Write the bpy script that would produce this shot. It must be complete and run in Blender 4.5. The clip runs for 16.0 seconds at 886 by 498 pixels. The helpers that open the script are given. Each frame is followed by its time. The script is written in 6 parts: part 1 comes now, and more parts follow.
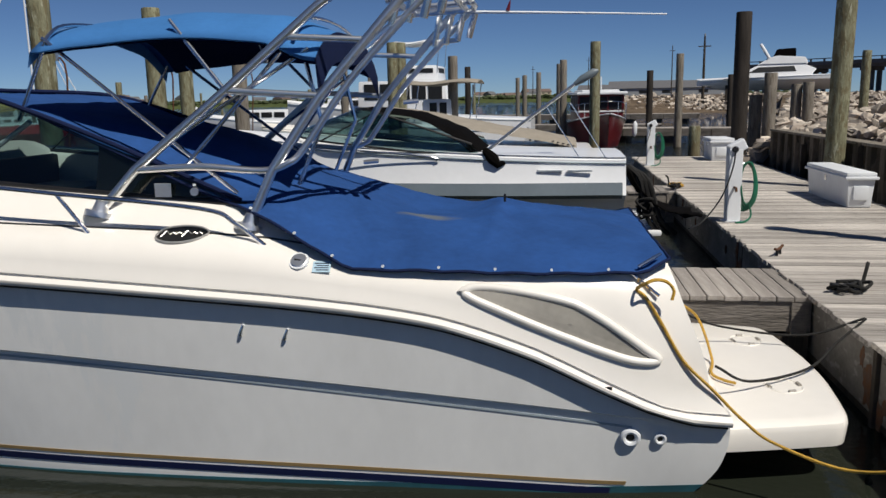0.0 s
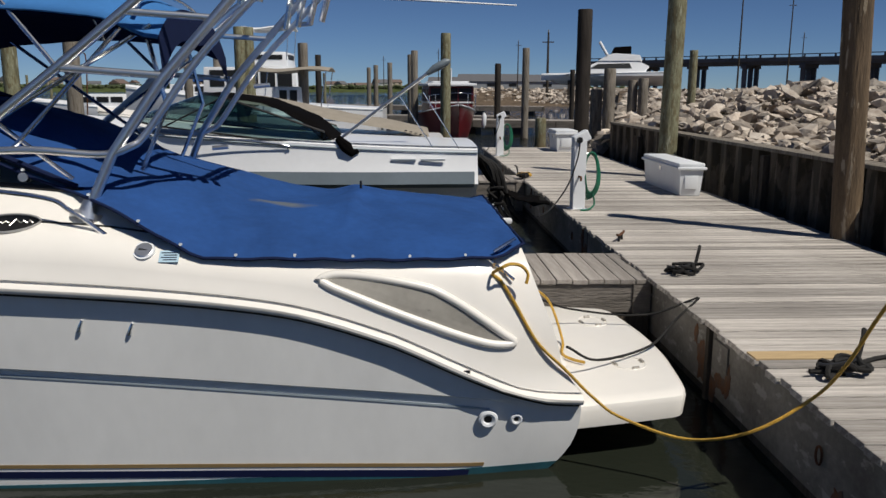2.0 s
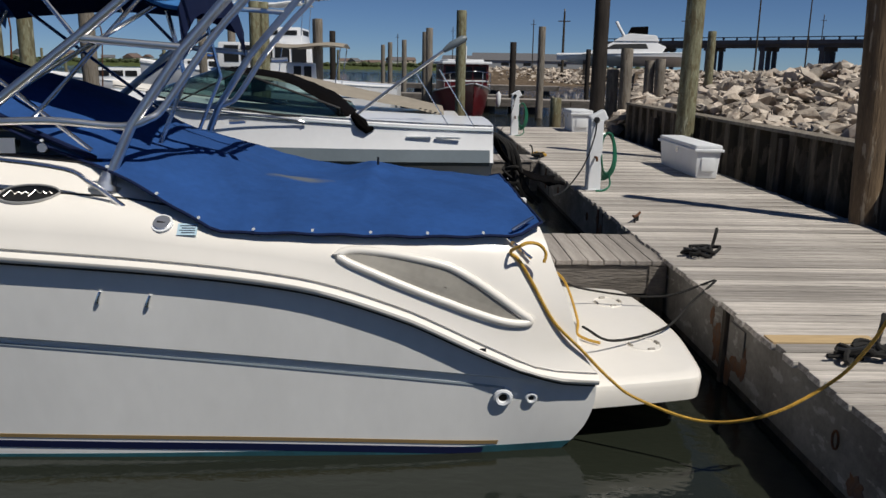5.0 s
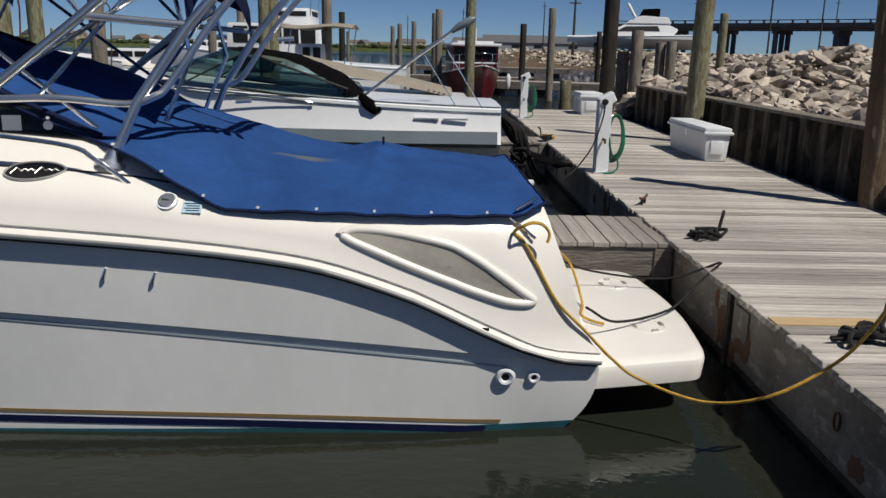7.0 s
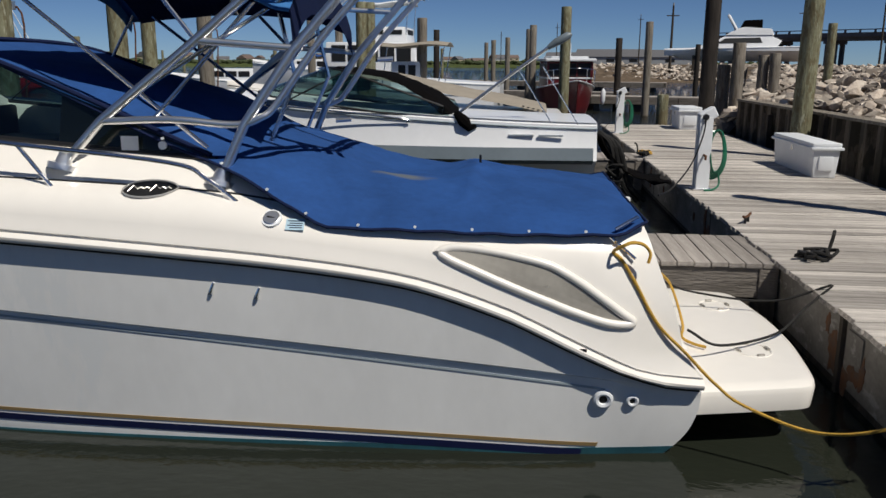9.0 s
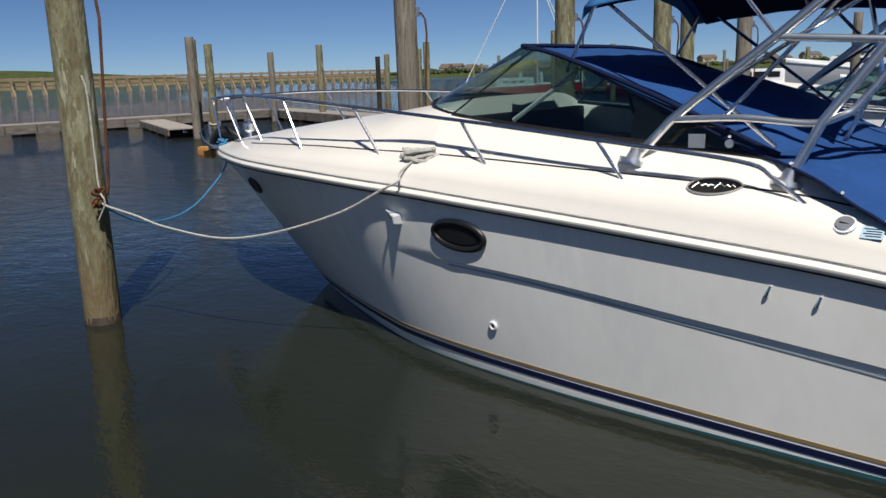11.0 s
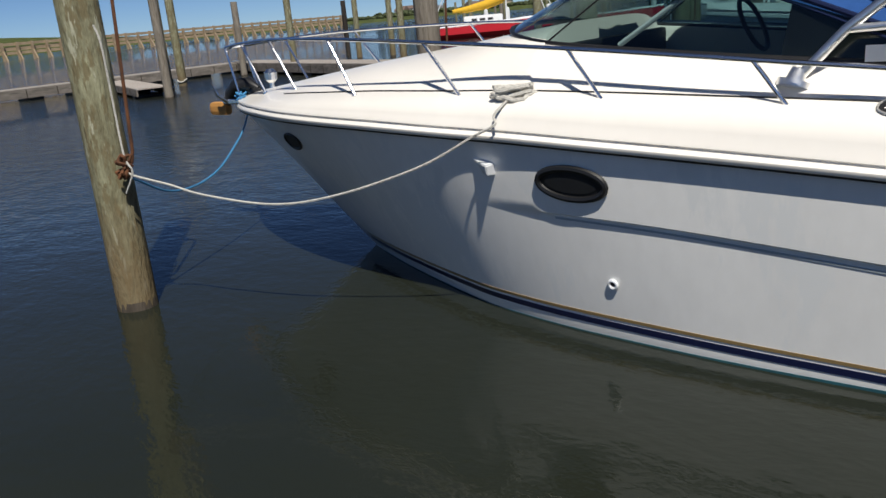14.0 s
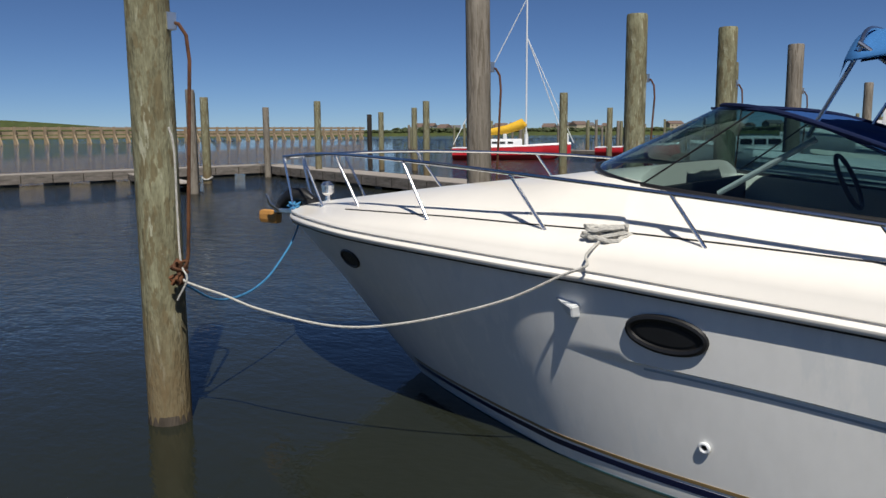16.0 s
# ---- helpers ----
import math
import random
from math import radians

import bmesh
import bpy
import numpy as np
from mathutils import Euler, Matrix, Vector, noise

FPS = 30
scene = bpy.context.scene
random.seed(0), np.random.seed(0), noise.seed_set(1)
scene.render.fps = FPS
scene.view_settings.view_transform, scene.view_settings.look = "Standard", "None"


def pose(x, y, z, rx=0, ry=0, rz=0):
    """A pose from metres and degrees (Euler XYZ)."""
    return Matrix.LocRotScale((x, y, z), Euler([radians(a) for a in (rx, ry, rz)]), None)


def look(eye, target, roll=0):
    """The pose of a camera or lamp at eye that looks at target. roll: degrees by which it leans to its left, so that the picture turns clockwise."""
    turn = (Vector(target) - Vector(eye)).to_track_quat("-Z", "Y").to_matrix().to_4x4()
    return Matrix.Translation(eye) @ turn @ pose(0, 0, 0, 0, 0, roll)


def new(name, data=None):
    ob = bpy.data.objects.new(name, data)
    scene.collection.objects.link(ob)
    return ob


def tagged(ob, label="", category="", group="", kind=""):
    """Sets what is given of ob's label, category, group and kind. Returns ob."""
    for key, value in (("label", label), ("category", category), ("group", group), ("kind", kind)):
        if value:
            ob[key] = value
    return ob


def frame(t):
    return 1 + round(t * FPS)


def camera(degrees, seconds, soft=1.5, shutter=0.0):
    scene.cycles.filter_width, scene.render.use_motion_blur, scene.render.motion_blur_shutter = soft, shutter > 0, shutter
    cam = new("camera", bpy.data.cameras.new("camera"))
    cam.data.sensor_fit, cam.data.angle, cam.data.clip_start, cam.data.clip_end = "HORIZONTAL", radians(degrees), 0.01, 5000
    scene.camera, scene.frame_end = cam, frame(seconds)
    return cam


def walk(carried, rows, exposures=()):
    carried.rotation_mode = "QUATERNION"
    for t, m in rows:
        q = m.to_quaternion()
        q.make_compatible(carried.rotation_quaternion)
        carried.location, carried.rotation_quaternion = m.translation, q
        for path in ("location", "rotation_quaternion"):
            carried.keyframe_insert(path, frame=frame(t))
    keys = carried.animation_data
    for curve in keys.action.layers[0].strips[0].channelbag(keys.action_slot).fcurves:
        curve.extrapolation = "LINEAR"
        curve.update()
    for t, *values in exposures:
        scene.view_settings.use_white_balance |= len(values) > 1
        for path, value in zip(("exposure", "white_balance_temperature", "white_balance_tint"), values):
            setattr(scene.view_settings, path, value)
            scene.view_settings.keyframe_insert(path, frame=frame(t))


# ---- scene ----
cam = camera(57.7, 16.0)
PATH = [
    (0, (0.188, 0.131, 2.239), (-0.27, 2.043, 1.873), -1.1),
    (0.5, (0.209, 0.154, 2.207), (0.025, 2.106, 1.808), -1.2),
    (1, (0.192, 0.172, 2.196), (0.091, 2.125, 1.775), -0.6),
    (1.5, (0.165, 0.165, 2.213), (0.065, 2.122, 1.814), 0.1),
    (2, (0.157, 0.161, 2.211), (0.06, 2.12, 1.819), 0.2),
    (2.5, (0.146, 0.153, 2.209), (-0.007, 2.097, 1.765), -0.6),
    (3, (0.131, 0.157, 2.215), (-0.059, 2.091, 1.741), -0.5),
    (3.5, (0.117, 0.161, 2.214), (-0.027, 2.102, 1.755), -0.2),
    (4, (0.107, 0.175, 2.203), (0.0, 2.121, 1.755), 0.5),
    (6.5, (0.149, 0.17, 2.19), (-0.005, 2.114, 1.748), 1.8),
    (7, (0.15, 0.165, 2.18), (0.006, 2.101, 1.696), 1.2),
    (7.5, (0.129, 0.163, 2.184), (-0.004, 2.102, 1.71), 1.7),
    (8, (0.128, 0.171, 2.191), (-0.077, 2.11, 1.748), 1.3),
    (8.5, (0.138, 0.172, 2.194), (-0.124, 2.106, 1.758), 0.4),
    (9, (0.115, 0.171, 2.196), (-0.254, 2.084, 1.746), 0.3),
    (9.5, (0.031, 0.169, 2.193), (-0.638, 2.004, 1.762), 0.5),
    (9.6, (0.022, 0.162, 2.197), (-0.718, 1.971, 1.769), 0.3),
    (10, (-0.086, 0.075, 2.186), (-1.079, 1.763, 1.776), 0.9),
    (10.2, (-0.092, 0.076, 2.196), (-1.18, 1.706, 1.798), 0.0),
    (12.3, (-0.416, -0.121, 2.141), (-2.051, 0.892, 1.591), -1.2),
    (12.5, (-0.499, -0.122, 2.142), (-2.094, 0.94, 1.571), -1.5),
    (13, (-0.817, -0.052, 2.152), (-2.351, 1.159, 1.729), -3.2),
    (13.5, (-1.074, -0.095, 2.153), (-2.56, 1.157, 1.68), -5.2),
    (14, (-1.281, -0.051, 2.123), (-2.624, 1.319, 1.559), -5.2),
    (14.5, (-1.421, 0.021, 2.12), (-2.647, 1.462, 1.474), -5.2),
    (15, (-1.61, -0.039, 2.123), (-2.813, 1.423, 1.48), -0.8),
    (15.5, (-1.801, -0.123, 2.176), (-3.132, 1.297, 1.717), -1.0),
    (16, (-1.847, -0.139, 2.205), (-3.224, 1.282, 1.916), -0.4),
]
walk(cam, [(t, look(eye, target, roll)) for t, eye, target, roll in PATH],
     exposures=[(0, -0.14), (1.5, -0.24), (3.5, -0.28), (9.0, -0.25), (10.2, -0.2), (12.4, 0.38), (13.0, 0.17), (14.0, 0.13), (14.5, 0.14), (15.0, 0.22), (15.5, 0.03), (16.0, 0.06)])
# ---------- world, sun ----------
SUN_TO = Vector((0.460, -0.332, 0.823)).normalized()
world = bpy.data.worlds.new("sky")
scene.world = world
world.use_nodes = True
wn = world.node_tree.nodes
sky = wn.new("ShaderNodeTexSky")
sky.sky_type = "NISHITA"
sky.sun_disc = False
sky.sun_elevation = math.asin(SUN_TO.z)
sky.sun_rotation = math.atan2(SUN_TO.x, SUN_TO.y)
sky.altitude, sky.air_density, sky.dust_density, sky.ozone_density = 1500, 0.6, 0.0, 4.0
wn["Background"].inputs["Strength"].default_value = 0.056
haze = wn.new("ShaderNodeMix")
haze.data_type, haze.blend_type = "RGBA", "MULTIPLY"
haze.inputs[0].default_value = 1.0
haze.inputs[7].default_value = (0.80, 0.94, 1.12, 1)
world.node_tree.links.new(sky.outputs[0], haze.inputs[6])
world.node_tree.links.new(haze.outputs[2], wn["Background"].inputs[0])
sun = new("sun", bpy.data.lights.new("sun", "SUN"))
sun.data.energy, sun.data.angle, sun.data.color = 5.0, radians(0.53), (1.0, 0.95, 0.86)
sun.matrix_world = look((0, 0, 30), Vector((0, 0, 30)) - SUN_TO)


# ---------- materials ----------
def material(name, color, rough=0.5, metal=0.0, vary=0.12, scale=6.0, bump=0.0, bump_scale=40.0, second=None, coat=0.0, stretch=(1, 1, 1), per_piece=0.0, spec=0.5):
    m = bpy.data.materials.new(name)
    m.use_nodes = True
    nt = m.node_tree
    n, l = nt.nodes, nt.links
    b = n["Principled BSDF"]
    b.inputs["Roughness"].default_value = rough
    b.inputs["Metallic"].default_value = metal
    b.inputs["Coat Weight"].default_value = coat
    b.inputs["Specular IOR Level"].default_value = spec
    tc = n.new("ShaderNodeTexCoord")
    mp = n.new("ShaderNodeMapping")
    mp.inputs["Scale"].default_value = stretch
    l.new(tc.outputs["Object"], mp.inputs["Vector"])
    big = n.new("ShaderNodeTexNoise")
    big.inputs["Scale"].default_value = scale
    big.inputs["Detail"].default_value = 6
    fine = n.new("ShaderNodeTexNoise")
    fine.inputs["Scale"].default_value = scale * 9
    fine.inputs["Detail"].default_value = 4
    l.new(mp.outputs[0], big.inputs["Vector"])
    l.new(mp.outputs[0], fine.inputs["Vector"])
    mixn = n.new("ShaderNodeMix")
    mixn.data_type = "RGBA"
    low = second or tuple(c * (1 - 2.2 * vary) for c in color)
    mixn.inputs[6].default_value = (*[max(c, 0) for c in low], 1)
    mixn.inputs[7].default_value = (*color, 1)
    add = n.new("ShaderNodeMath")
    add.operation = "MULTIPLY_ADD"
    add.inputs[1].default_value = 0.45
    ramp = n.new("ShaderNodeMapRange")
    ramp.inputs[1].default_value, ramp.inputs[2].default_value = 0.42, 0.98
    l.new(fine.outputs[0], add.inputs[0])
    l.new(big.outputs[0], add.inputs[2])
    l.new(add.outputs[0], ramp.inputs[0])
    l.new(ramp.outputs[0], mixn.inputs[0])
    out = mixn.outputs[2]
    if per_piece:
        oi = n.new("ShaderNodeObjectInfo")
        mr = n.new("ShaderNodeMapRange")
        mr.inputs[3].default_value, mr.inputs[4].default_value = 1 - per_piece, 1 + per_piece * 0.6
        hs = n.new("ShaderNodeHueSaturation")
        l.new(oi.outputs["Random"], mr.inputs[0])
        l.new(mr.outputs[0], hs.inputs["Value"])
        l.new(out, hs.inputs["Color"])
        out = hs.outputs[0]
    l.new(out, b.inputs["Base Color"])
    if bump:
        bt = n.new("ShaderNodeTexNoise")
        bt.inputs["Scale"].default_value = bump_scale
        bt.inputs["Detail"].default_value = 5
        l.new(mp.outputs[0], bt.inputs["Vector"])
        bp = n.new("ShaderNodeBump")
        bp.inputs["Strength"].default_value = bump
        bp.inputs["Distance"].default_value = 0.02
        l.new(bt.outputs[0], bp.inputs["Height"])
        l.new(bp.outputs[0], b.inputs["Normal"])
    return m


def glass(name, tint, rough=0.0):
    m = bpy.data.materials.new(name)
    m.use_nodes = True
    n, l = m.node_tree.nodes, m.node_tree.links
    n.remove(n["Principled BSDF"])
    tr = n.new("ShaderNodeBsdfTransparent")
    tr.inputs[0].default_value = (*tint, 1)
    gl = n.new("ShaderNodeBsdfGlossy")
    gl.inputs["Roughness"].default_value = rough
    lw = n.new("ShaderNodeLayerWeight")
    pw = n.new("ShaderNodeMath")
    pw.operation = "POWER"
    pw.inputs[1].default_value = 4.0
    fr = n.new("ShaderNodeMapRange")
    fr.inputs[3].default_value, fr.inputs[4].default_value = 0.05, 0.9
    l.new(lw.outputs["Facing"], pw.inputs[0])
    l.new(pw.outputs[0], fr.inputs[0])
    mx = n.new("ShaderNodeMixShader")
    l.new(fr.outputs[0], mx.inputs[0])
    l.new(tr.outputs[0], mx.inputs[1])
    l.new(gl.outputs[0], mx.inputs[2])
    l.new(mx.outputs[0], n["Material Output"].inputs[0])
    return m


GELCOAT = material("cream_gelcoat", (0.83, 0.795, 0.735), 0.28, vary=0.03, scale=1.2, coat=0.25)
HULLWHITE = material("hull_gelcoat", (0.835, 0.835, 0.815), 0.22, vary=0.06, scale=1.5, coat=0.3, stretch=(1, 1, 0.5))
WHITE2 = material("white_gelcoat", (0.85, 0.86, 0.87), 0.3, vary=0.04, scale=1.5, coat=0.2)
# blue-grey for the bowrider's painted chine shade and for its pole pad
SHADEPADGREY = material("chine_shade_and_pad_grey", (0.15, 0.185, 0.21), 0.4, vary=0.08, scale=2)
BLUEGREY = material("bluegrey_gelcoat", (0.36, 0.42, 0.46), 0.35, vary=0.06, scale=2)
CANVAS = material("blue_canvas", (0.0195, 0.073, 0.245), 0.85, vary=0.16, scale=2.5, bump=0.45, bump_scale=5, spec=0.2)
CANVAS_TOP = material("bright_blue_canvas", (0.045, 0.17, 0.42), 0.85, vary=0.08, scale=3, bump=0.2, bump_scale=10, spec=0.2)
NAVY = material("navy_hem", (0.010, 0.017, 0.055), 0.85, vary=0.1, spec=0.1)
STRIPE_NAVY = material("navy_stripe", (0.008, 0.012, 0.05), 0.3, vary=0.05)
STRIPE_GOLD = material("gold_stripe", (0.26, 0.18, 0.08), 0.35, vary=0.08)
TEAL = material("teal_antifouling", (0.015, 0.10, 0.13), 0.7, vary=0.25, scale=5)
BLACK = material("black_rubber", (0.012, 0.012, 0.013), 0.45, vary=0.2)
STEEL = material("polished_steel", (0.88, 0.88, 0.88), 0.22, 1.0, vary=0.03)
ALU = material("brushed_aluminium", (0.90, 0.90, 0.89), 0.36, 1.0, vary=0.05)
GREYV = material("vent_grey", (0.34, 0.32, 0.28), 0.5, vary=0.15, scale=3)
# near-black for window panes and for shade painted into the cabin
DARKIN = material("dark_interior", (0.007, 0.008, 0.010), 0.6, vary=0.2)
UPHOL = material("cream_vinyl", (0.42, 0.40, 0.34), 0.5, vary=0.12)
PLANK = material("weathered_planks", (0.74, 0.69, 0.63), 0.85, vary=0.28, scale=2.0, bump=0.6, bump_scale=14, stretch=(0.5, 13, 13), per_piece=0.40, second=(0.19, 0.165, 0.145), spec=0.2)
NEWPLANK = material("new_yellow_plank", (0.55, 0.40, 0.22), 0.8, vary=0.15, stretch=(0.8, 9, 9), spec=0.2)
TIMBER = material("grey_timber", (0.24, 0.215, 0.19), 0.9, vary=0.3, scale=2, bump=0.6, bump_scale=12, stretch=(1, 1, 5), spec=0.2)
DARKTIMBER = material("dark_wet_timber", (0.085, 0.07, 0.055), 0.85, vary=0.35, scale=2, bump=0.6, bump_scale=10, stretch=(4, 4, 0.7), spec=0.25)
PILE = material("green_treated_pile", (0.29, 0.29, 0.19), 0.9, vary=0.3, scale=3.0, bump=0.9, bump_scale=10, stretch=(4, 4, 1.0), second=(0.085, 0.07, 0.038), spec=0.15)
FASCIA = material("painted_fascia", (0.26, 0.245, 0.22), 0.85, vary=0.3, scale=2.2, bump=0.6, bump_scale=9, stretch=(1, 1.2, 1.6), second=(0.13, 0.115, 0.10), spec=0.2)
PILEGREY = material("greyed_pile", (0.28, 0.25, 0.21), 0.9, vary=0.3, scale=3.5, bump=0.8, bump_scale=12, stretch=(4, 4, 0.5), second=(0.12, 0.105, 0.085), spec=0.15)
PILEBROWN = material("brown_knotty_pile", (0.19, 0.135, 0.085), 0.9, vary=0.3, scale=3, bump=0.8, bump_scale=10, stretch=(4, 4, 0.5), second=(0.06, 0.045, 0.032), spec=0.15)
PILEDARK = material("tarred_pile", (0.05, 0.042, 0.036), 0.85, vary=0.3, scale=3, bump=0.7, bump_scale=12, stretch=(4, 4, 0.5), spec=0.2)
PLASTIC = material("white_plastic", (0.74, 0.76, 0.78), 0.45, vary=0.05, scale=3)
HOSE = material("green_hose", (0.02, 0.16, 0.09), 0.4, vary=0.15)
ROPEY = material("yellow_rope", (0.62, 0.36, 0.045), 0.7, vary=0.2, scale=30, bump=0.5, bump_scale=120)
ROPEW = material("white_rope", (0.62, 0.60, 0.55), 0.85, vary=0.2, scale=40, bump=0.6, bump_scale=120)
ROPEB = material("blue_rope", (0.05, 0.25, 0.50), 0.8, vary=0.2, scale=40)
ROPEK = material("black_rope", (0.012, 0.011, 0.010), 0.9, vary=0.3, scale=30)
RUST = material("rusty_iron", (0.16, 0.06, 0.022), 0.85, vary=0.4, scale=9, bump=0.4)
RED = material("red_hull", (0.115, 0.008, 0.012), 0.3, vary=0.08, coat=0.2)
REDBRIGHT = material("bright_red_hull", (0.52, 0.02, 0.03), 0.35, vary=0.05)
YELLOWSAIL = material("yellow_sail_cover", (0.72, 0.42, 0.02), 0.8, vary=0.1)
TAN = material("tan_canvas", (0.30, 0.265, 0.215), 0.85, vary=0.1, bump=0.2)
BLACKCANVAS = material("black_canvas", (0.005, 0.0045, 0.0045), 0.95, vary=0.15, bump=0.3, bump_scale=10, spec=0.03)
ROCK = material("pale_riprap", (0.60, 0.54, 0.46), 0.9, vary=0.25, scale=2.5, bump=0.7, bump_scale=8, second=(0.26, 0.20, 0.16), spec=0.2)
EARTH = material("brown_earth", (0.16, 0.12, 0.085), 0.95, vary=0.3, scale=1.5, bump=0.6, bump_scale=6, spec=0.1)
MARSH = material("marsh_grass", (0.10, 0.125, 0.04), 0.95, vary=0.35, scale=0.25, bump=0.5, bump_scale=2, spec=0.1)
ROCKP = material("pale_riprap_stone", (0.60, 0.53, 0.44), 0.9, vary=0.25, scale=2.5, bump=0.7, bump_scale=8, second=(0.26, 0.20, 0.16), per_piece=0.38, spec=0.2)
SHEET = material("bulkhead_sheet", (0.20, 0.165, 0.125), 0.85, vary=0.35, scale=2, bump=0.5, bump_scale=8, stretch=(2, 2, 0.5), spec=0.2)


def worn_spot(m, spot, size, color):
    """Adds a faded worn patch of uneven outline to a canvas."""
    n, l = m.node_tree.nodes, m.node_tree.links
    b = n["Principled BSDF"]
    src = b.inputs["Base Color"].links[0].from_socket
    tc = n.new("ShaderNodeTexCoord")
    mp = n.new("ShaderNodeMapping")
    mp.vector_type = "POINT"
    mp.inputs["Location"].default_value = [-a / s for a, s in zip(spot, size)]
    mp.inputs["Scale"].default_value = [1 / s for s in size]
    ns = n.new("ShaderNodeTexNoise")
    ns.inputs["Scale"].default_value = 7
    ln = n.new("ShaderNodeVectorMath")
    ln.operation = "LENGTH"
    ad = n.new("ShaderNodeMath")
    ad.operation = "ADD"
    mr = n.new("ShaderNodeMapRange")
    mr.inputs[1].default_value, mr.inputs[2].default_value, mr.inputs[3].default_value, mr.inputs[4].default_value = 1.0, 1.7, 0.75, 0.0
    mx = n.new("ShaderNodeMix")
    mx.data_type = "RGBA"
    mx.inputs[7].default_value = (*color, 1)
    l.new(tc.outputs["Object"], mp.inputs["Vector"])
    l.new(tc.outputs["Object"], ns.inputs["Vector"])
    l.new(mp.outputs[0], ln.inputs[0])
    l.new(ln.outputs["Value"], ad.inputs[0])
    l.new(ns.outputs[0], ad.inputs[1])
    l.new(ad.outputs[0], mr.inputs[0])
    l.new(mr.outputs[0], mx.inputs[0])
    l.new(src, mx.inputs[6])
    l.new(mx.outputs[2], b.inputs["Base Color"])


def tide_stain(m, color):
    """Brown tidal staining low on a pile, with an uneven upper edge."""
    n, l = m.node_tree.nodes, m.node_tree.links
    b = n["Principled BSDF"]
    src = b.inputs["Base Color"].links[0].from_socket
    tc = n.new("ShaderNodeTexCoord")
    sx = n.new("ShaderNodeSeparateXYZ")
    ns = n.new("ShaderNodeTexNoise")
    ns.inputs["Scale"].default_value = 5
    ma = n.new("ShaderNodeMath")
    ma.operation = "MULTIPLY_ADD"
    ma.inputs[1].default_value = 0.7
    mr = n.new("ShaderNodeMapRange")
    mr.inputs[1].default_value, mr.inputs[2].default_value, mr.inputs[3].default_value, mr.inputs[4].default_value = 0.75, 1.35, 0.8, 0.0
    mx = n.new("ShaderNodeMix")
    mx.data_type = "RGBA"
    mx.inputs[7].default_value = (*color, 1)
    l.new(tc.outputs["Object"], sx.inputs[0])
    l.new(tc.outputs["Object"], ns.inputs["Vector"])
    l.new(ns.outputs[0], ma.inputs[0])
    l.new(sx.outputs[2], ma.inputs[2])
    l.new(ma.outputs[0], mr.inputs[0])
    l.new(mr.outputs[0], mx.inputs[0])
    l.new(src, mx.inputs[6])
    l.new(mx.outputs[2], b.inputs["Base Color"])


def flaking(m, color, size, stretch, cut):
    """Patches where the weathered skin has come off, with ragged edges."""
    n, l = m.node_tree.nodes, m.node_tree.links
    b = n["Principled BSDF"]
    src = b.inputs["Base Color"].links[0].from_socket
    tc = n.new("ShaderNodeTexCoord")
    mp = n.new("ShaderNodeMapping")
    mp.inputs["Scale"].default_value = stretch
    ns = n.new("ShaderNodeTexNoise")
    ns.inputs["Scale"].default_value = size
    ns.inputs["Detail"].default_value = 7
    ns.inputs["Roughness"].default_value = 0.62
    mr = n.new("ShaderNodeMapRange")
    mr.inputs[1].default_value, mr.inputs[2].default_value, mr.inputs[4].default_value = cut, cut + 0.035, 0.85
    mx = n.new("ShaderNodeMix")
    mx.data_type = "RGBA"
    mx.inputs[7].default_value = (*color, 1)
    l.new(tc.outputs["Object"], mp.inputs["Vector"])
    l.new(mp.outputs[0], ns.inputs["Vector"])
    l.new(ns.outputs[0], mr.inputs[0])
    l.new(mr.outputs[0], mx.inputs[0])
    l.new(src, mx.inputs[6])
    l.new(mx.outputs[2], b.inputs["Base Color"])


flaking(PILE, (0.15, 0.125, 0.07), 5.0, (3, 3, 1.0), 0.53)
flaking(PILE, (0.36, 0.36, 0.27), 4.0, (4, 4, 0.8), 0.60)
flaking(PILEGREY, (0.13, 0.11, 0.085), 5.0, (5, 5, 0.5), 0.55)
flaking(PILEBROWN, (0.36, 0.30, 0.22), 3.0, (4, 4, 0.6), 0.58)
flaking(PLANK, (0.15, 0.13, 0.11), 2.0, (0.6, 12, 12), 0.62)
flaking(SHEET, (0.05, 0.042, 0.03), 1.5, (2, 2, 0.6), 0.50)
flaking(FASCIA, (0.33, 0.315, 0.285), 3.5, (1, 1, 2.2), 0.58)
flaking(HULLWHITE, (0.73, 0.745, 0.74), 1.4, (1.2, 1.2, 0.35), 0.56)
tide_stain(PILE, (0.15, 0.11, 0.06))
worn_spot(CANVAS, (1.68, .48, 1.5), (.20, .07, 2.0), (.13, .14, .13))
SHADEGLASS = glass("tinted_windscreen", (0.32, 0.45, 0.45))


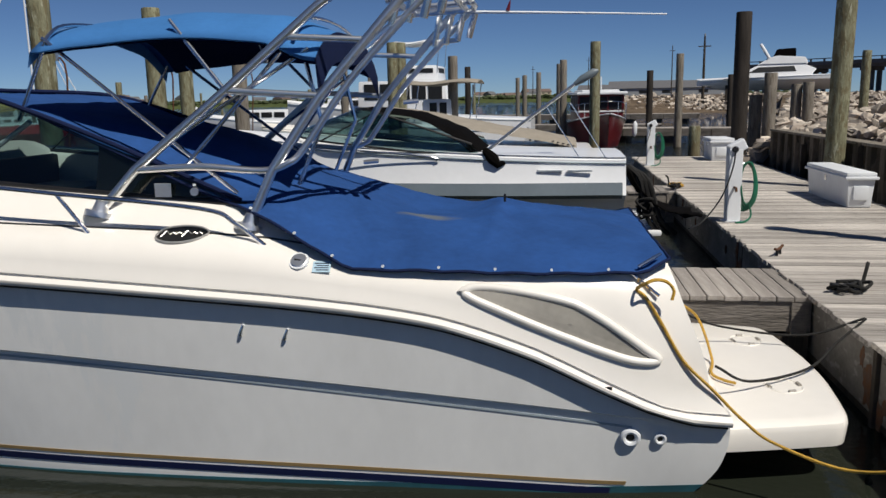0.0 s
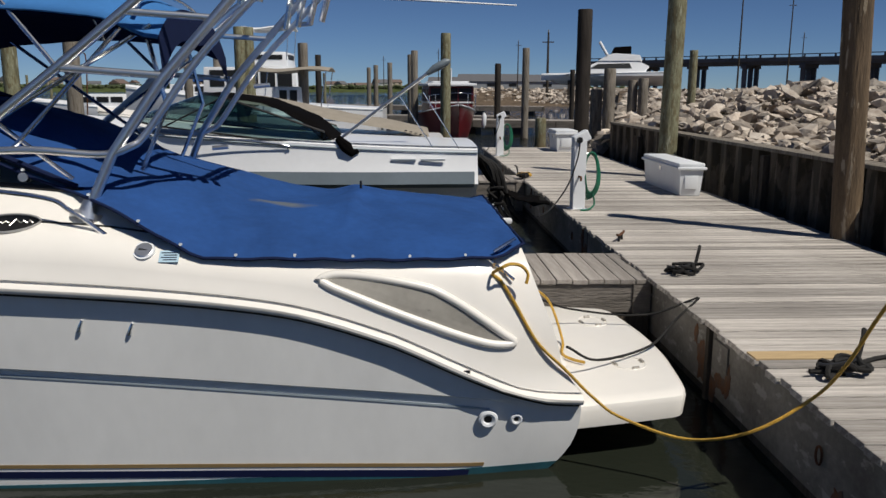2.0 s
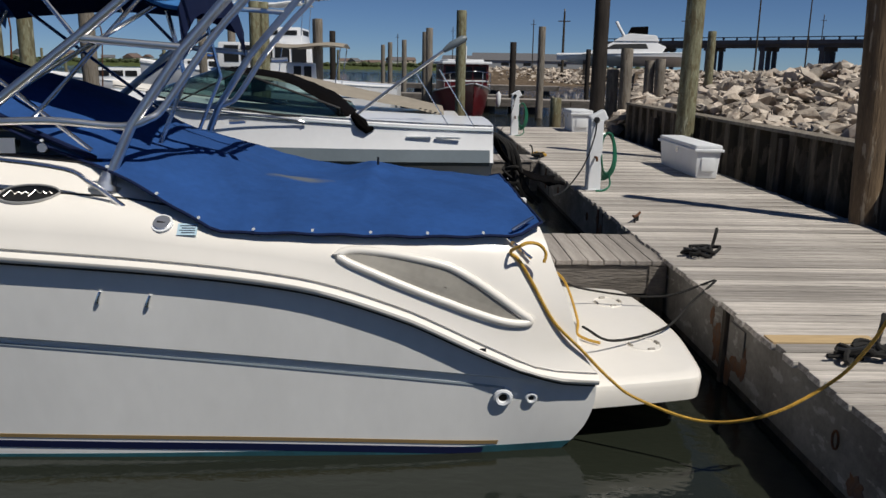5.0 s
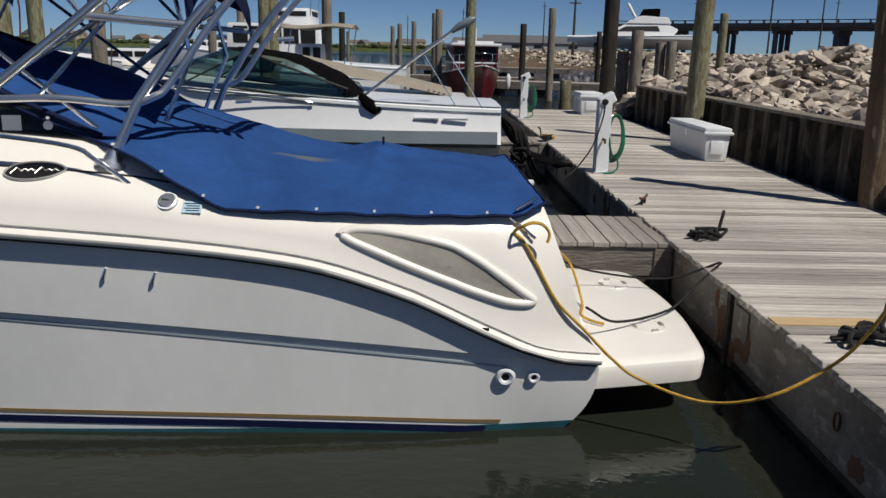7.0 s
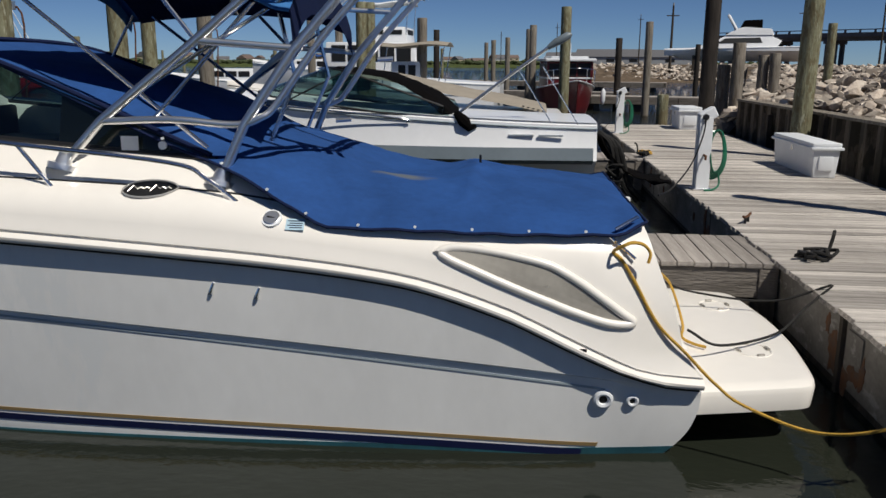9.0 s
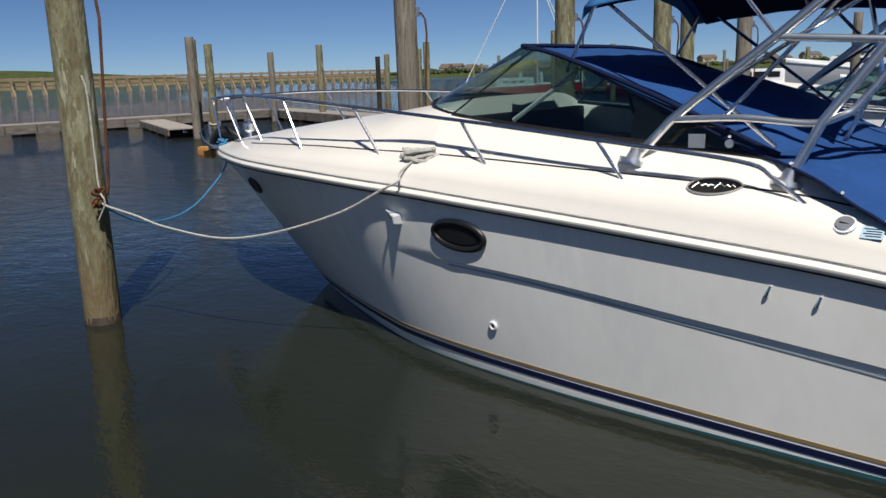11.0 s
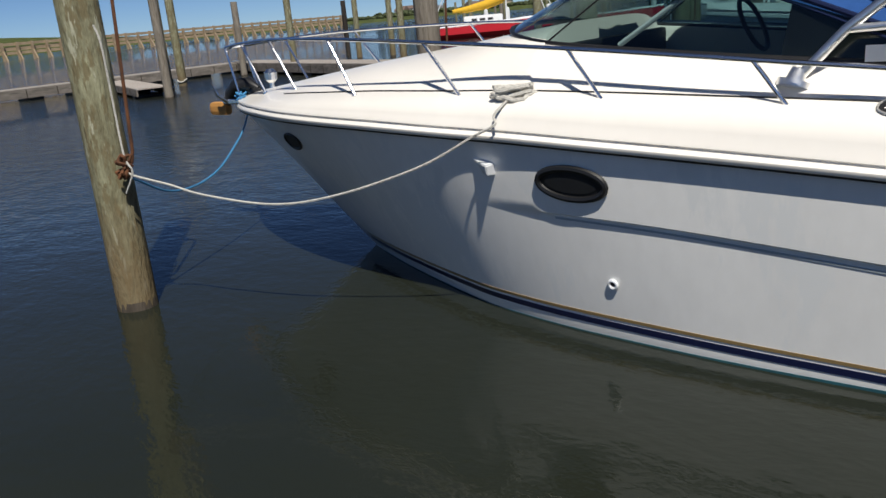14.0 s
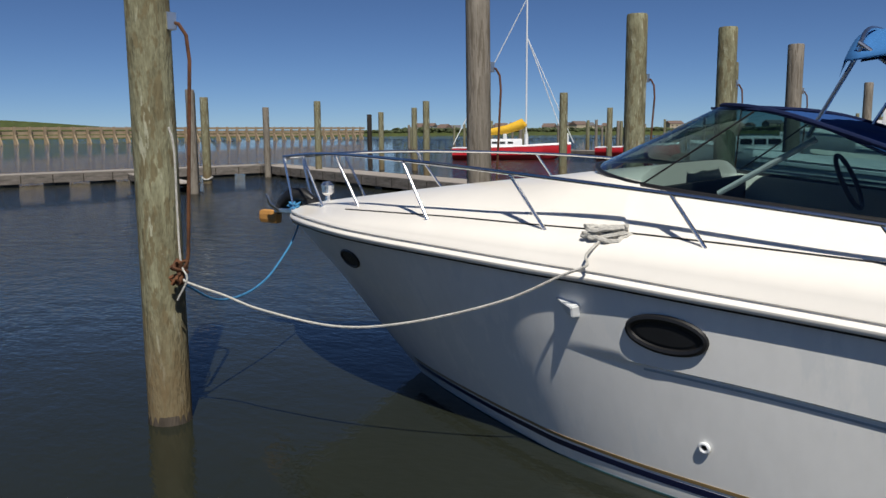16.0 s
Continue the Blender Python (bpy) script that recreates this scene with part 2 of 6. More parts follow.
def water_material():
    m = bpy.data.materials.new("harbour_water")
    m.use_nodes = True
    n, l = m.node_tree.nodes, m.node_tree.links
    b = n["Principled BSDF"]
    b.inputs["Roughness"].default_value = 0.018
    b.inputs["IOR"].default_value = 1.355
    tc = n.new("ShaderNodeTexCoord")
    cl = n.new("ShaderNodeTexNoise")
    cl.inputs["Scale"].default_value = 0.5
    mx = n.new("ShaderNodeMix")
    mx.data_type = "RGBA"
    mx.inputs[6].default_value = (0.0130, 0.0160, 0.0115, 1)
    mx.inputs[7].default_value = (0.0190, 0.0217, 0.0150, 1)
    l.new(tc.outputs["Object"], cl.inputs["Vector"])
    l.new(cl.outputs[0], mx.inputs[0])
    l.new(mx.outputs[2], b.inputs["Base Color"])
    h = None
    for sc, st, stretch in ((1.6, 0.6, (1.0, 1.6, 1)), (7.0, 0.30, (1.0, 1.5, 1)), (24.0, 0.10, (1, 1.3, 1))):
        mp = n.new("ShaderNodeMapping")
        mp.inputs["Scale"].default_value = stretch
        mp.inputs["Rotation"].default_value = (0, 0, 0.5)
        w = n.new("ShaderNodeTexNoise")
        w.inputs["Scale"].default_value = sc
        w.inputs["Detail"].default_value = 3
        mu = n.new("ShaderNodeMath")
        mu.operation = "MULTIPLY_ADD"
        mu.inputs[1].default_value = st
        mu.inputs[2].default_value = 0
        l.new(tc.outputs["Object"], mp.inputs["Vector"])
        l.new(mp.outputs[0], w.inputs["Vector"])
        l.new(w.outputs[0], mu.inputs[0])
        if h:
            l.new(h, mu.inputs[2])
        h = mu.outputs[0]
    bp = n.new("ShaderNodeBump")
    bp.inputs["Distance"].default_value = 0.12
    # the slip lies in the lee of the dock; the open basin is ruffled
    near = n.new("ShaderNodeVectorMath")
    near.operation = "DISTANCE"
    near.inputs[1].default_value = (0.5, 1.5, 0)
    lee = n.new("ShaderNodeMapRange")
    lee.interpolation_type = "SMOOTHSTEP"
    lee.inputs[1].default_value, lee.inputs[2].default_value = 7.0, 22.0
    lee.inputs[3].default_value, lee.inputs[4].default_value = 0.10, 1.0
    l.new(tc.outputs["Object"], near.inputs[0])
    l.new(near.outputs["Value"], lee.inputs[0])
    l.new(lee.outputs[0], bp.inputs["Strength"])
    l.new(h, bp.inputs["Height"])
    l.new(bp.outputs[0], b.inputs["Normal"])
    return m


WATER = water_material()


# ---------- mesh helpers ----------
def part(name, bm, mat, parent=None, label="", smooth=False):
    me = bpy.data.meshes.new(name)
    bmesh.ops.recalc_face_normals(bm, faces=bm.faces)
    bm.to_mesh(me)
    bm.free()
    me.materials.append(mat)
    if smooth:
        me.shade_smooth()
        me.set_sharp_from_angle(angle=radians(42))
    ob = new(name, me)
    if parent:
        ob.parent = parent
    if label:
        ob["label"] = label
    return ob


def thing(name, m, label, category, group="", kind=""):
    e = new(name)
    e.matrix_world = m
    return tagged(e, label, category, group, kind)


def alone(name, bm, mat, label, category, smooth=False, m=None, group="", kind=""):
    ob = part(name, bm, mat, None, "", smooth)
    if m is not None:
        ob.matrix_world = m
    return tagged(ob, label, category, group, kind)


def grid(bm, rows, closed=False):
    vs = [[bm.verts.new(p) for p in r] for r in rows]
    for r0, r1 in zip(vs[:-1], vs[1:]):
        n = len(r0)
        for i in range(n if closed else n - 1):
            j = (i + 1) % n
            try:
                bm.faces.new((r0[i], r0[j], r1[j], r1[i]))
            except ValueError:
                pass
    return vs


def tube(bm, pts, r, seg=8, closed=False, radii=None):
    P = [Vector(p) for p in pts]
    n = len(P)
    rows, side = [], None
    for i, p in enumerate(P):
        a = P[i - 1] if (i or closed) else p
        b = P[(i + 1) % n] if (i < n - 1 or closed) else p
        d = (b - a).normalized()
        if side is None:
            side = d.cross(Vector((0, 0, 1)) if abs(d.z) < 0.9 else Vector((1, 0, 0))).normalized()
        side = (side - d * side.dot(d)).normalized()
        up = d.cross(side)
        q = radii[i] if radii else r
        rows.append([p + (side * math.cos(t) + up * math.sin(t)) * q for t in (2 * math.pi * k / seg for k in range(seg))])
    if closed:
        rows.append(rows[0])
    vs = grid(bm, rows, closed=True)
    if not closed:
        bm.faces.new(vs[0][::-1])
        bm.faces.new(vs[-1])
    else:
        bmesh.ops.remove_doubles(bm, verts=bm.verts, dist=1e-5)
    return bm


def smooth_path(pts, n=8):
    """Catmull-Rom through points."""
    P = [Vector(p) for p in pts]
    P = [P[0] * 2 - P[1]] + P + [P[-1] * 2 - P[-2]]
    out = []
    for a, b, c, d in zip(P, P[1:], P[2:], P[3:]):
        for k in range(n):
            t = k / n
            out.append(0.5 * ((2 * b) + (c - a) * t + (2 * a - 5 * b + 4 * c - d) * t * t + (3 * b - a - 3 * c + d) * t ** 3))
    out.append(P[-2])
    return out


def box(bm, x0, x1, y0, y1, z0, z1, bevel=0.0, taper=0.0, m=None):
    b2 = bmesh.new()
    bmesh.ops.create_cube(b2, size=1)
    for v in b2.verts:
        low = v.co.z < 0
        v.co = Vector(((x0 + x1) / 2 + v.co.x * (x1 - x0 - (2 * taper if low else 0)), (y0 + y1) / 2 + v.co.y * (y1 - y0 - (2 * taper if low else 0)), (z0 + z1) / 2 + v.co.z * (z1 - z0)))
    if bevel:
        bmesh.ops.bevel(b2, geom=b2.edges[:], offset=bevel, segments=2, affect="EDGES", profile=0.6)
    if m is not None:
        bmesh.ops.transform(b2, matrix=m, verts=b2.verts)
    tmp = bpy.data.meshes.new("tmp")
    b2.to_mesh(tmp)
    b2.free()
    bm.from_mesh(tmp)
    bpy.data.meshes.remove(tmp)
    return bm


def boxm(*a, **k):
    return box(bmesh.new(), *a, **k)


def tubem(*a, **k):
    return tube(bmesh.new(), *a, **k)


def lerp(x, xs, ys):
    return float(np.interp(x, xs, ys))


def smoothstep(a, b, x):
    t = min(max((x - a) / (b - a), 0), 1)
    return t * t * (3 - 2 * t)


def curve_fn(xs, ys):
    """Smooth function through knots (monotone-limited Hermite)."""
    xs, ys = np.array(xs, float), np.array(ys, float)
    d = np.diff(ys) / np.diff(xs)
    mm = np.concatenate(([d[0]], [0 if a * b <= 0 else 2 * a * b / (a + b) for a, b in zip(d[:-1], d[1:])], [d[-1]]))

    def f(x):
        x = min(max(x, xs[0]), xs[-1])
        i = min(int(np.searchsorted(xs, x, side="right")) - 1, len(xs) - 2)
        h = xs[i + 1] - xs[i]
        t = (x - xs[i]) / h
        return float((2 * t**3 - 3 * t**2 + 1) * ys[i] + (t**3 - 2 * t**2 + t) * h * mm[i] + (-2 * t**3 + 3 * t**2) * ys[i + 1] + (t**3 - t**2) * h * mm[i + 1])
    return f


# ---------- water ----------
bm = bmesh.new()
bmesh.ops.create_grid(bm, x_segments=8, y_segments=8, size=2500)
alone("water", bm, WATER, "dark green harbour water with small wind ripples", "water", m=pose(0, 0, .05), kind="structure")


# ---------- the cruiser ----------
BOAT = pose(0.55, 5.65, 0, 0, 0, 186.5)
f_bs = curve_fn([0, .5, 2, 3.5, 4.5, 5.5, 6.5, 7.4, 8.3, 8.9, 9.15], [1.20, 1.29, 1.34, 1.37, 1.37, 1.34, 1.22, 1.0, .62, .25, .02])
f_bw = curve_fn([0, 1, 2.3, 3.5, 4.7, 5.5, 5.9, 6.5, 7.1, 7.45], [1.12, 1.195, 1.20, 1.18, 1.085, .925, .77, .5, .2, 0.0])
f_zs = curve_fn([0, .2, .5, .77, 1.05, 1.6, 2.24, 2.9, 3.6, 4.4, 5.3, 6.8, 8.3, 9.15], [.47, .50, .63, .75, .88, 1.05, 1.135, 1.19, 1.24, 1.29, 1.34, 1.38, 1.385, 1.37])
f_zk = curve_fn([0, .47, 1.62, 2.94, 4.3, 5.3, 9.15], [.43, .52, .64, .76, .86, .89, 1.1])
f_stem = curve_fn([7.45, 7.9, 8.4, 8.8, 9.15], [0, .36, .78, 1.08, 1.33])
f_zp = curve_fn([0, .3, 1, 2, 2.6, 3.7, 5.4, 6.2, 7.2, 8, 8.8, 9.15], [1.31, 1.32, 1.335, 1.41, 1.50, 1.56, 1.615, 1.615, 1.59, 1.55, 1.49, 1.45])
f_zw = curve_fn([0, 2.0, 2.7, 3.8, 5.05], [1.32, 1.44, 1.65, 1.745, 1.87])
f_crown = curve_fn([5.05, 5.6, 6.2, 7, 8, 8.8, 9.15], [1.99, 1.93, 1.86, 1.77, 1.64, 1.53, 1.46])
f_rake = curve_fn([-.3, .0, .06, .12, .2, .3, .37, .52, .61, .83, 1.15, 1.41], [.34, .18, .11, .055, .0, -.036, -.048, -.05, .05, .10, .22, .31])


def raked(u, z):
    return u + f_rake(z) * max(0.0, 1 - u / 0.8)


def hull_b(u, z):
    """Half-beam of the hull at station u and height z."""
    zs, low = f_zs(u), (f_stem(u) if u > 7.45 else 0.0)
    q = min(max((z - low) / max(zs - low, 0.02), 0), 1)
    w = smoothstep(4.8, 7.2, u)
    g = (1 - w) * (0.6 * q + 0.4 * (1 - (1 - q) ** 1.5)) + w * q ** 0.92
    amp = 0.022 * (1 - smoothstep(4.6, 5.6, u)) * smoothstep(-0.1, 0.7, u)
    bw = f_bw(u) if u < 7.45 else 0.0
    zk = min(f_zk(u), zs - 0.05)
    return max(bw + (f_bs(u) - 0.032 - amp - bw) * g + amp * smoothstep(zk - 0.006, zk + 0.006, z), 0.004)


STATIONS = [i * 0.1 for i in range(0, 91)] + [9.1, 9.15]


def hull_rows(side, band=None):
    rows = []
    for u in STATIONS:
        zs, low = f_zs(u), (f_stem(u) if u > 7.45 else 0.0)
        zk = min(max(f_zk(u), low + 0.3 * (zs - low)), zs - 0.05)
        keel = lerp(u, [0, 5.5, 7.45], [-0.45, -0.45, 0.0]) if u < 7.45 else low
        sec = [(0.0, keel)]
        if u < 7.45:
            sec.append((f_bw(u) * 0.96, min(-0.05, keel * 0.2)))
        else:
            sec.append((0.002, low))
        lv = [low + (zk - 0.03 - low) * k / 8 for k in range(9)] + [zk - 0.007, zk + 0.007] + [zk + 0.01 + (zs - zk - 0.01) * k / 8 for k in range(1, 9)]
        sec += [(hull_b(u, z), z) for z in lv]
        rows.append([(raked(u, z), side * v, z) for v, z in sec])
    return rows


cruiser = thing("motor_cruiser", BOAT, "white cream motor cruiser with blue canvas covers, moored in the slip", "boat")
bm = bmesh.new()
for s in (1, -1):
    grid(bm, hull_rows(s))
p, q = hull_rows(1)[0], hull_rows(-1)[0]
grid(bm, [p, q])
bmesh.ops.remove_doubles(bm, verts=bm.verts, dist=0.003)
hull = part("hull", bm, HULLWHITE, cruiser, "white gelcoat hull with a moulded knuckle line", True)


def deck_section(u):
    """From the rub rail inwards: (v, z)."""
    bs, zs, zp = f_bs(u), f_zs(u), f_zp(u)
    k = min(1.0, bs / 0.5)
    a, c, p = (bs - .012 * k, zs + .085), (bs - .035 * k, zp - .05 * k), (bs - .22 * k, zp)
    sec = [(bs - .06, zs - 0.004), (bs + .012, zs), (bs + .026, zs + .016), (bs + .026, zs + .032), (bs + .010, zs + .048), (bs - .004, zs + .054), (bs - .004, zs + .064), (bs + .006, zs + .072), (bs + .002, zs + .084)]
    for i in range(1, 11):
        t = i / 10
        sec.append(tuple((1 - t) ** 2 * a[j] + 2 * t * (1 - t) * c[j] + t * t * p[j] for j in (0, 1)))
    if u < 5.06:
        zw, vw = f_zw(u), bs - .42
        sec += [(p[0] - .015, zp + .012), (vw + .03, zw - .02), (vw, zw), (vw - .05, zw), (vw - .07, zw - .03), (vw - .09, .95), (.4, .9), (0, .9)]
    else:
        zc, v0 = f_crown(u), p[0]
        rise = smoothstep(9.1, 7.6, u)
        for t in (.05, .15, .26, .38, .52, .66, .82, 1.0):
            sec.append((v0 * (1 - t), zp + (zc - zp) * (1 - (1 - t) ** (2.0 + rise + 3 * smoothstep(6.2, 5.07, u)))))
    return [(max(v, 0), z) for v, z in sec]


def side_v(u, z):
    """Half-beam of the moulded deck side at height z."""
    s = deck_section(u)[8:19]
    return float(np.interp(z, [b for a, b in s], [a for a, b in s]))


DECKST = sorted(set([i * 0.1 for i in range(0, 51)] + [5.05, 5.07] + [5.1 + i * 0.1 for i in range(41)] + [9.15]))
bm = bmesh.new()
for s in (1, -1):
    grid(bm, [[(raked(u, z), s * v, z) for v, z in deck_section(u)] for u in DECKST])
e = deck_section(0.0)
grid(bm, [[(raked(0, z), s * v, z) for v, z in e[:22]] for s in (1, -1)])
grid(bm, [[(9.15, s * v, z) for v, z in deck_section(9.15)] for s in (1, -1)])
bmesh.ops.remove_doubles(bm, verts=bm.verts, dist=0.003)
deck = part("deck", bm, GELCOAT, cruiser, "cream gelcoat deck and coamings", True)


def strip_on(fn, u0, u1, h, n=70, out=0.004):
    """A thin strip along the hull's near and far side: fn gives its upper edge."""
    bm = bmesh.new()
    for s in (1, -1):
        rows = []
        for i in range(n + 1):
            u = u0 + (u1 - u0) * i / n
            z = fn(u)
            rows.append([(raked(u, zz), s * (hull_b(u, zz) + o), zz) for zz, o in ((z, -.01), (z, out), (z - h / 2, out), (z - h, out), (z - h, -.01))])
        grid(bm, rows)
    return bm


f_gold = curve_fn([0, .47, 1.0, 2.28, 3.77, 5.76, 6.9, 7.5], [.12, .125, .145, .18, .205, .225, .24, .25])
part("gold_stripe", strip_on(f_gold, .48, 7.42, .022), STRIPE_GOLD, hull, "thin gold stripe", True)
part("navy_stripe", strip_on(lambda u: f_gold(u) - .042, .56, 7.40, .042), STRIPE_NAVY, hull, "dark navy stripe", True)
part("waterline_band", strip_on(lambda u: lerp(u, [0, 2, 4, 7.3], [.098, .076, .062, .054]), .0, 7.3, .14, out=.003), TEAL, hull, "teal antifouling band", True)
# groove below the knuckle: its shade line is put in as blue-grey colour
part("knuckle_line", strip_on(lambda u: min(f_zk(u), f_zs(u) - .05) - lerp(u, [.5, 5], [.055, .02]), .5, 4.85, .012, out=.005), BLUEGREY, hull, "thin blue-grey strip for the shade line of a groove", True)
for s in (1, -1):
    rows = []
    for i in range(100):
        u = 0.02 + 9.0 * i / 99
        rows.append([(raked(u, f_zs(u)), s * (f_bs(u) + o), f_zs(u) + d) for o, d in ((-.06, -.012), (.008, -.012), (.012, -.004), (-.02, -.004))])
    bm = bmesh.new()
    grid(bm, rows)
    part("rub_rail", bm, BLACK, deck, "black rub rail insert", True)
    pts = []
    for i in range(60):
        u = 2.2 + 5.6 * i / 59
        k = deck_section(u)[18]
        pts.append((u, s * (k[0] + .002), k[1] + .003))
    part("pinstripe", tubem(pts, .006, 6), BLACK, deck, "thin dark pinstripe")

# swim platform
PLAT = [(.06, 1.13), (-.30, 1.06), (-.58, 1.0), (-.70, .965), (-.755, .90), (-.785, .80), (-.82, .55), (-.855, .2)]
outl = PLAT + [(x, -y) for x, y in reversed(PLAT)]
bm = bmesh.new()
cx = -.3
levels = [(.26, .93, 0), (.275, .985, 0), (.38, 1.0, 0), (.41, .99, 0), (.424, .965, 0), (.43, .9, 0)]
rows = [[((x - cx) * k + cx, y * k, z) for x, y in smooth_path(outl, 5)] for z, k, _ in levels]
vs = grid(bm, rows, closed=True)
bm.faces.new(vs[0][::-1])
bm.faces.new(vs[-1])
platform = part("swim_platform", bm, GELCOAT, cruiser, "cream moulded swim platform", True)

# canvas cover
f_cz = curve_fn([.28, .37, .57, 1.05, 1.25, 1.45, 1.82, 2.21, 2.45, 2.65, 2.81, 3.27, 3.87, 4.5, 4.85], [1.36, 1.39, 1.43, 1.495, 1.53, 1.515, 1.57, 1.67, 1.74, 1.83, 1.94, 2.09, 2.19, 2.32, 2.345])
f_hv = curve_fn([.28, .45, 1, 1.95, 2.2, 2.5, 2.75, 3.6, 4.4, 4.85], [1.03, 1.15, 1.22, 1.285, 1.25, 1.15, .97, .88, .80, .30])
f_hz = curve_fn([.28, .45, 1, 1.67, 1.95, 2.2, 2.5, 2.75, 3.6, 4.4, 4.85], [1.36, 1.31, 1.315, 1.34, 1.345, 1.45, 1.60, 1.66, 2.01, 2.31, 2.34])
bm = bmesh.new()
rows = []
NU, NK = 150, 64
for i in range(NU + 1):
    u = .28 + (4.85 - .28) * i / NU
    row = []
    for j in range(NK + 1):
        k = -1 + 2 * j / NK
        hv, hz, cz = f_hv(u), f_hz(u), f_cz(u)
        scal = 0.004 * math.sin(u * 24) * smoothstep(.7, 1, abs(k)) * (1 - smoothstep(1.9, 2.4, u))
        pw = lerp(u, [.3, .8, 1.3, 2.0, 2.6, 4], [3.4, 2.4, 2.3, 3.0, 2.0, 2.2])
        z = hz + scal + (cz - hz) * (1 - abs(k) ** pw)
        v = k * hv
        sag = -0.07 * math.exp(-((u - 1.75) / .3) ** 2 - ((v + .1) / .5) ** 2)
        peak = 0.03 * math.exp(-(((u - 1.22) / .12) ** 2) - ((v - .0) / .16) ** 2)
        r0 = math.hypot(u - 1.22, v)
        th = math.atan2(v, u - 1.22)
        peak += (0.010 * math.cos(5 * th + .6) + 0.007 * math.cos(9 * th)) * smoothstep(.04, .2, r0) * math.exp(-(r0 / .62) ** 2)
        peak += 0.014 * math.exp(-((u - 1.20 - .10 * v) / .035) ** 2) * smoothstep(0, .1, v) * (1 - smoothstep(.7, 1.1, v))
        peak += 0.013 * math.exp(-((u - 2.25 + .35 * v) / .05) ** 2) * smoothstep(.2, .5, v) - 0.012 * math.exp(-((u - 2.05 + .3 * v) / .06) ** 2) * smoothstep(.1, .5, v)
        wr = 0.015 * noise.noise(Vector((u * 2.2, v * 3.0, 1.3))) + 0.009 * noise.noise(Vector((u * 7 + v * 4, v * 5 - u * 3, 4.1)))
        row.append((u, v, z + (sag + peak + wr) * (1 - abs(k) ** 6)))
    rows.append(row)
grid(bm, rows)
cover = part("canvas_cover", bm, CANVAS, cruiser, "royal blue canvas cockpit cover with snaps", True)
for s in (0, NK):
    part("hem", tubem([Vector(r[s]) for r in rows[::2]], .009, 6), NAVY, cover, "dark navy hem")
part("rear_hem", tubem([Vector(p) for p in rows[0][::4]], .009, 6), NAVY, cover)

# windscreen
WB = [(2.68, .945, 1.655), (3.8, .95, 1.75), (4.6, .945, 1.83), (5.05, .90, 1.88), (5.38, .72, 1.93), (5.6, .38, 1.97), (5.66, 0, 1.98)]
WT = [(2.72, .94, 1.68), (3.55, .885, 2.03), (4.15, .83, 2.25), (4.42, .78, 2.32), (4.62, .62, 2.345), (4.78, .32, 2.355), (4.82, 0, 2.36)]
sb, st = smooth_path(WB, 6), smooth_path(WT, 6)
windscreen = part("windscreen", tubem([*sb, *[Vector((p.x, -p.y, p.z)) for p in sb[-2::-1]]], .016, 8), BLACK, cruiser, "dark framed raked windscreen", True)
part("top_rail", tubem([*st, *[Vector((p.x, -p.y, p.z)) for p in st[-2::-1]]], .016, 8), NAVY, windscreen, "dark top frame", True)
for s in (1, -1):
    for i0, i1 in ((0, 18), (18, 36)):
        bm = bmesh.new()
        grid(bm, [[(p.x, s * p.y, p.z) for p in c[i0:i1 + 1]] for c in (sb, st)])
        g = part("pane", bm, SHADEGLASS, windscreen, "tinted safety glass", True)
        g.visible_shadow = False
    for i in (18,):
        a, b = sb[i], st[i]
        part("mullion", tubem([(a.x, s * a.y, a.z), (b.x, s * b.y, b.z)], .006, 6), BLACK, windscreen, "slim dark joint strip")
# strut seen inside the glass
part("brace", tubem([(4.65, .70, 1.83), (4.12, .74, 2.15)], .017, 8), PLASTIC, windscreen, "pale support strut")


def P3(pts, s):
    return [(x, s * y, z) for x, y, z in pts]


# bow rail
RAILTOP = [(2.48, 1.19, 1.44), (2.66, 1.19, 1.58), (2.86, 1.19, 1.665), (3.7, 1.21, 1.755), (4.75, 1.19, 1.855), (5.85, 1.13, 1.94), (6.9, .95, 2.0), (8.0, .55, 2.02), (8.7, .28, 2.0), (9.14, .12, 1.97)]
FEET = [((3.5, 1.20, 1.485), (3.7, 1.21, 1.755)), ((4.5, 1.21, 1.52), (4.75, 1.19, 1.855)), ((5.53, 1.17, 1.56), (5.85, 1.13, 1.94)), ((6.6, 1.03, 1.58), (6.9, .95, 2.0)), ((7.65, .62, 1.57), (8.0, .55, 2.02)), ((8.42, .30, 1.53), (8.7, .28, 2.0)), ((9.0, .13, 1.46), (9.14, .12, 1.97))]
for s in (1, -1):
    rail = part("bow_rail", tubem(smooth_path(P3(RAILTOP, s), 6), .0135, 8), STEEL, cruiser, "polished steel bow rail", True)
    for a, b in FEET:
        part("stanchion", tubem(P3([a, b], s), .012, 8), STEEL, rail, "", True)
        part("foot", tubem(P3([(a[0], a[1], a[2] - .012), (a[0] + .004, a[1], a[2] + .012)], s), .028, 10), STEEL, rail, "", True)
part("bow_rail_front", tubem(smooth_path([(9.14, .12, 1.97), (9.2, 0, 1.96), (9.14, -.12, 1.97)], 6), .0135, 8), STEEL, cruiser, "", True)

# wakeboard tower
def bent(pts, n=6):
    return smooth_path(pts, n)


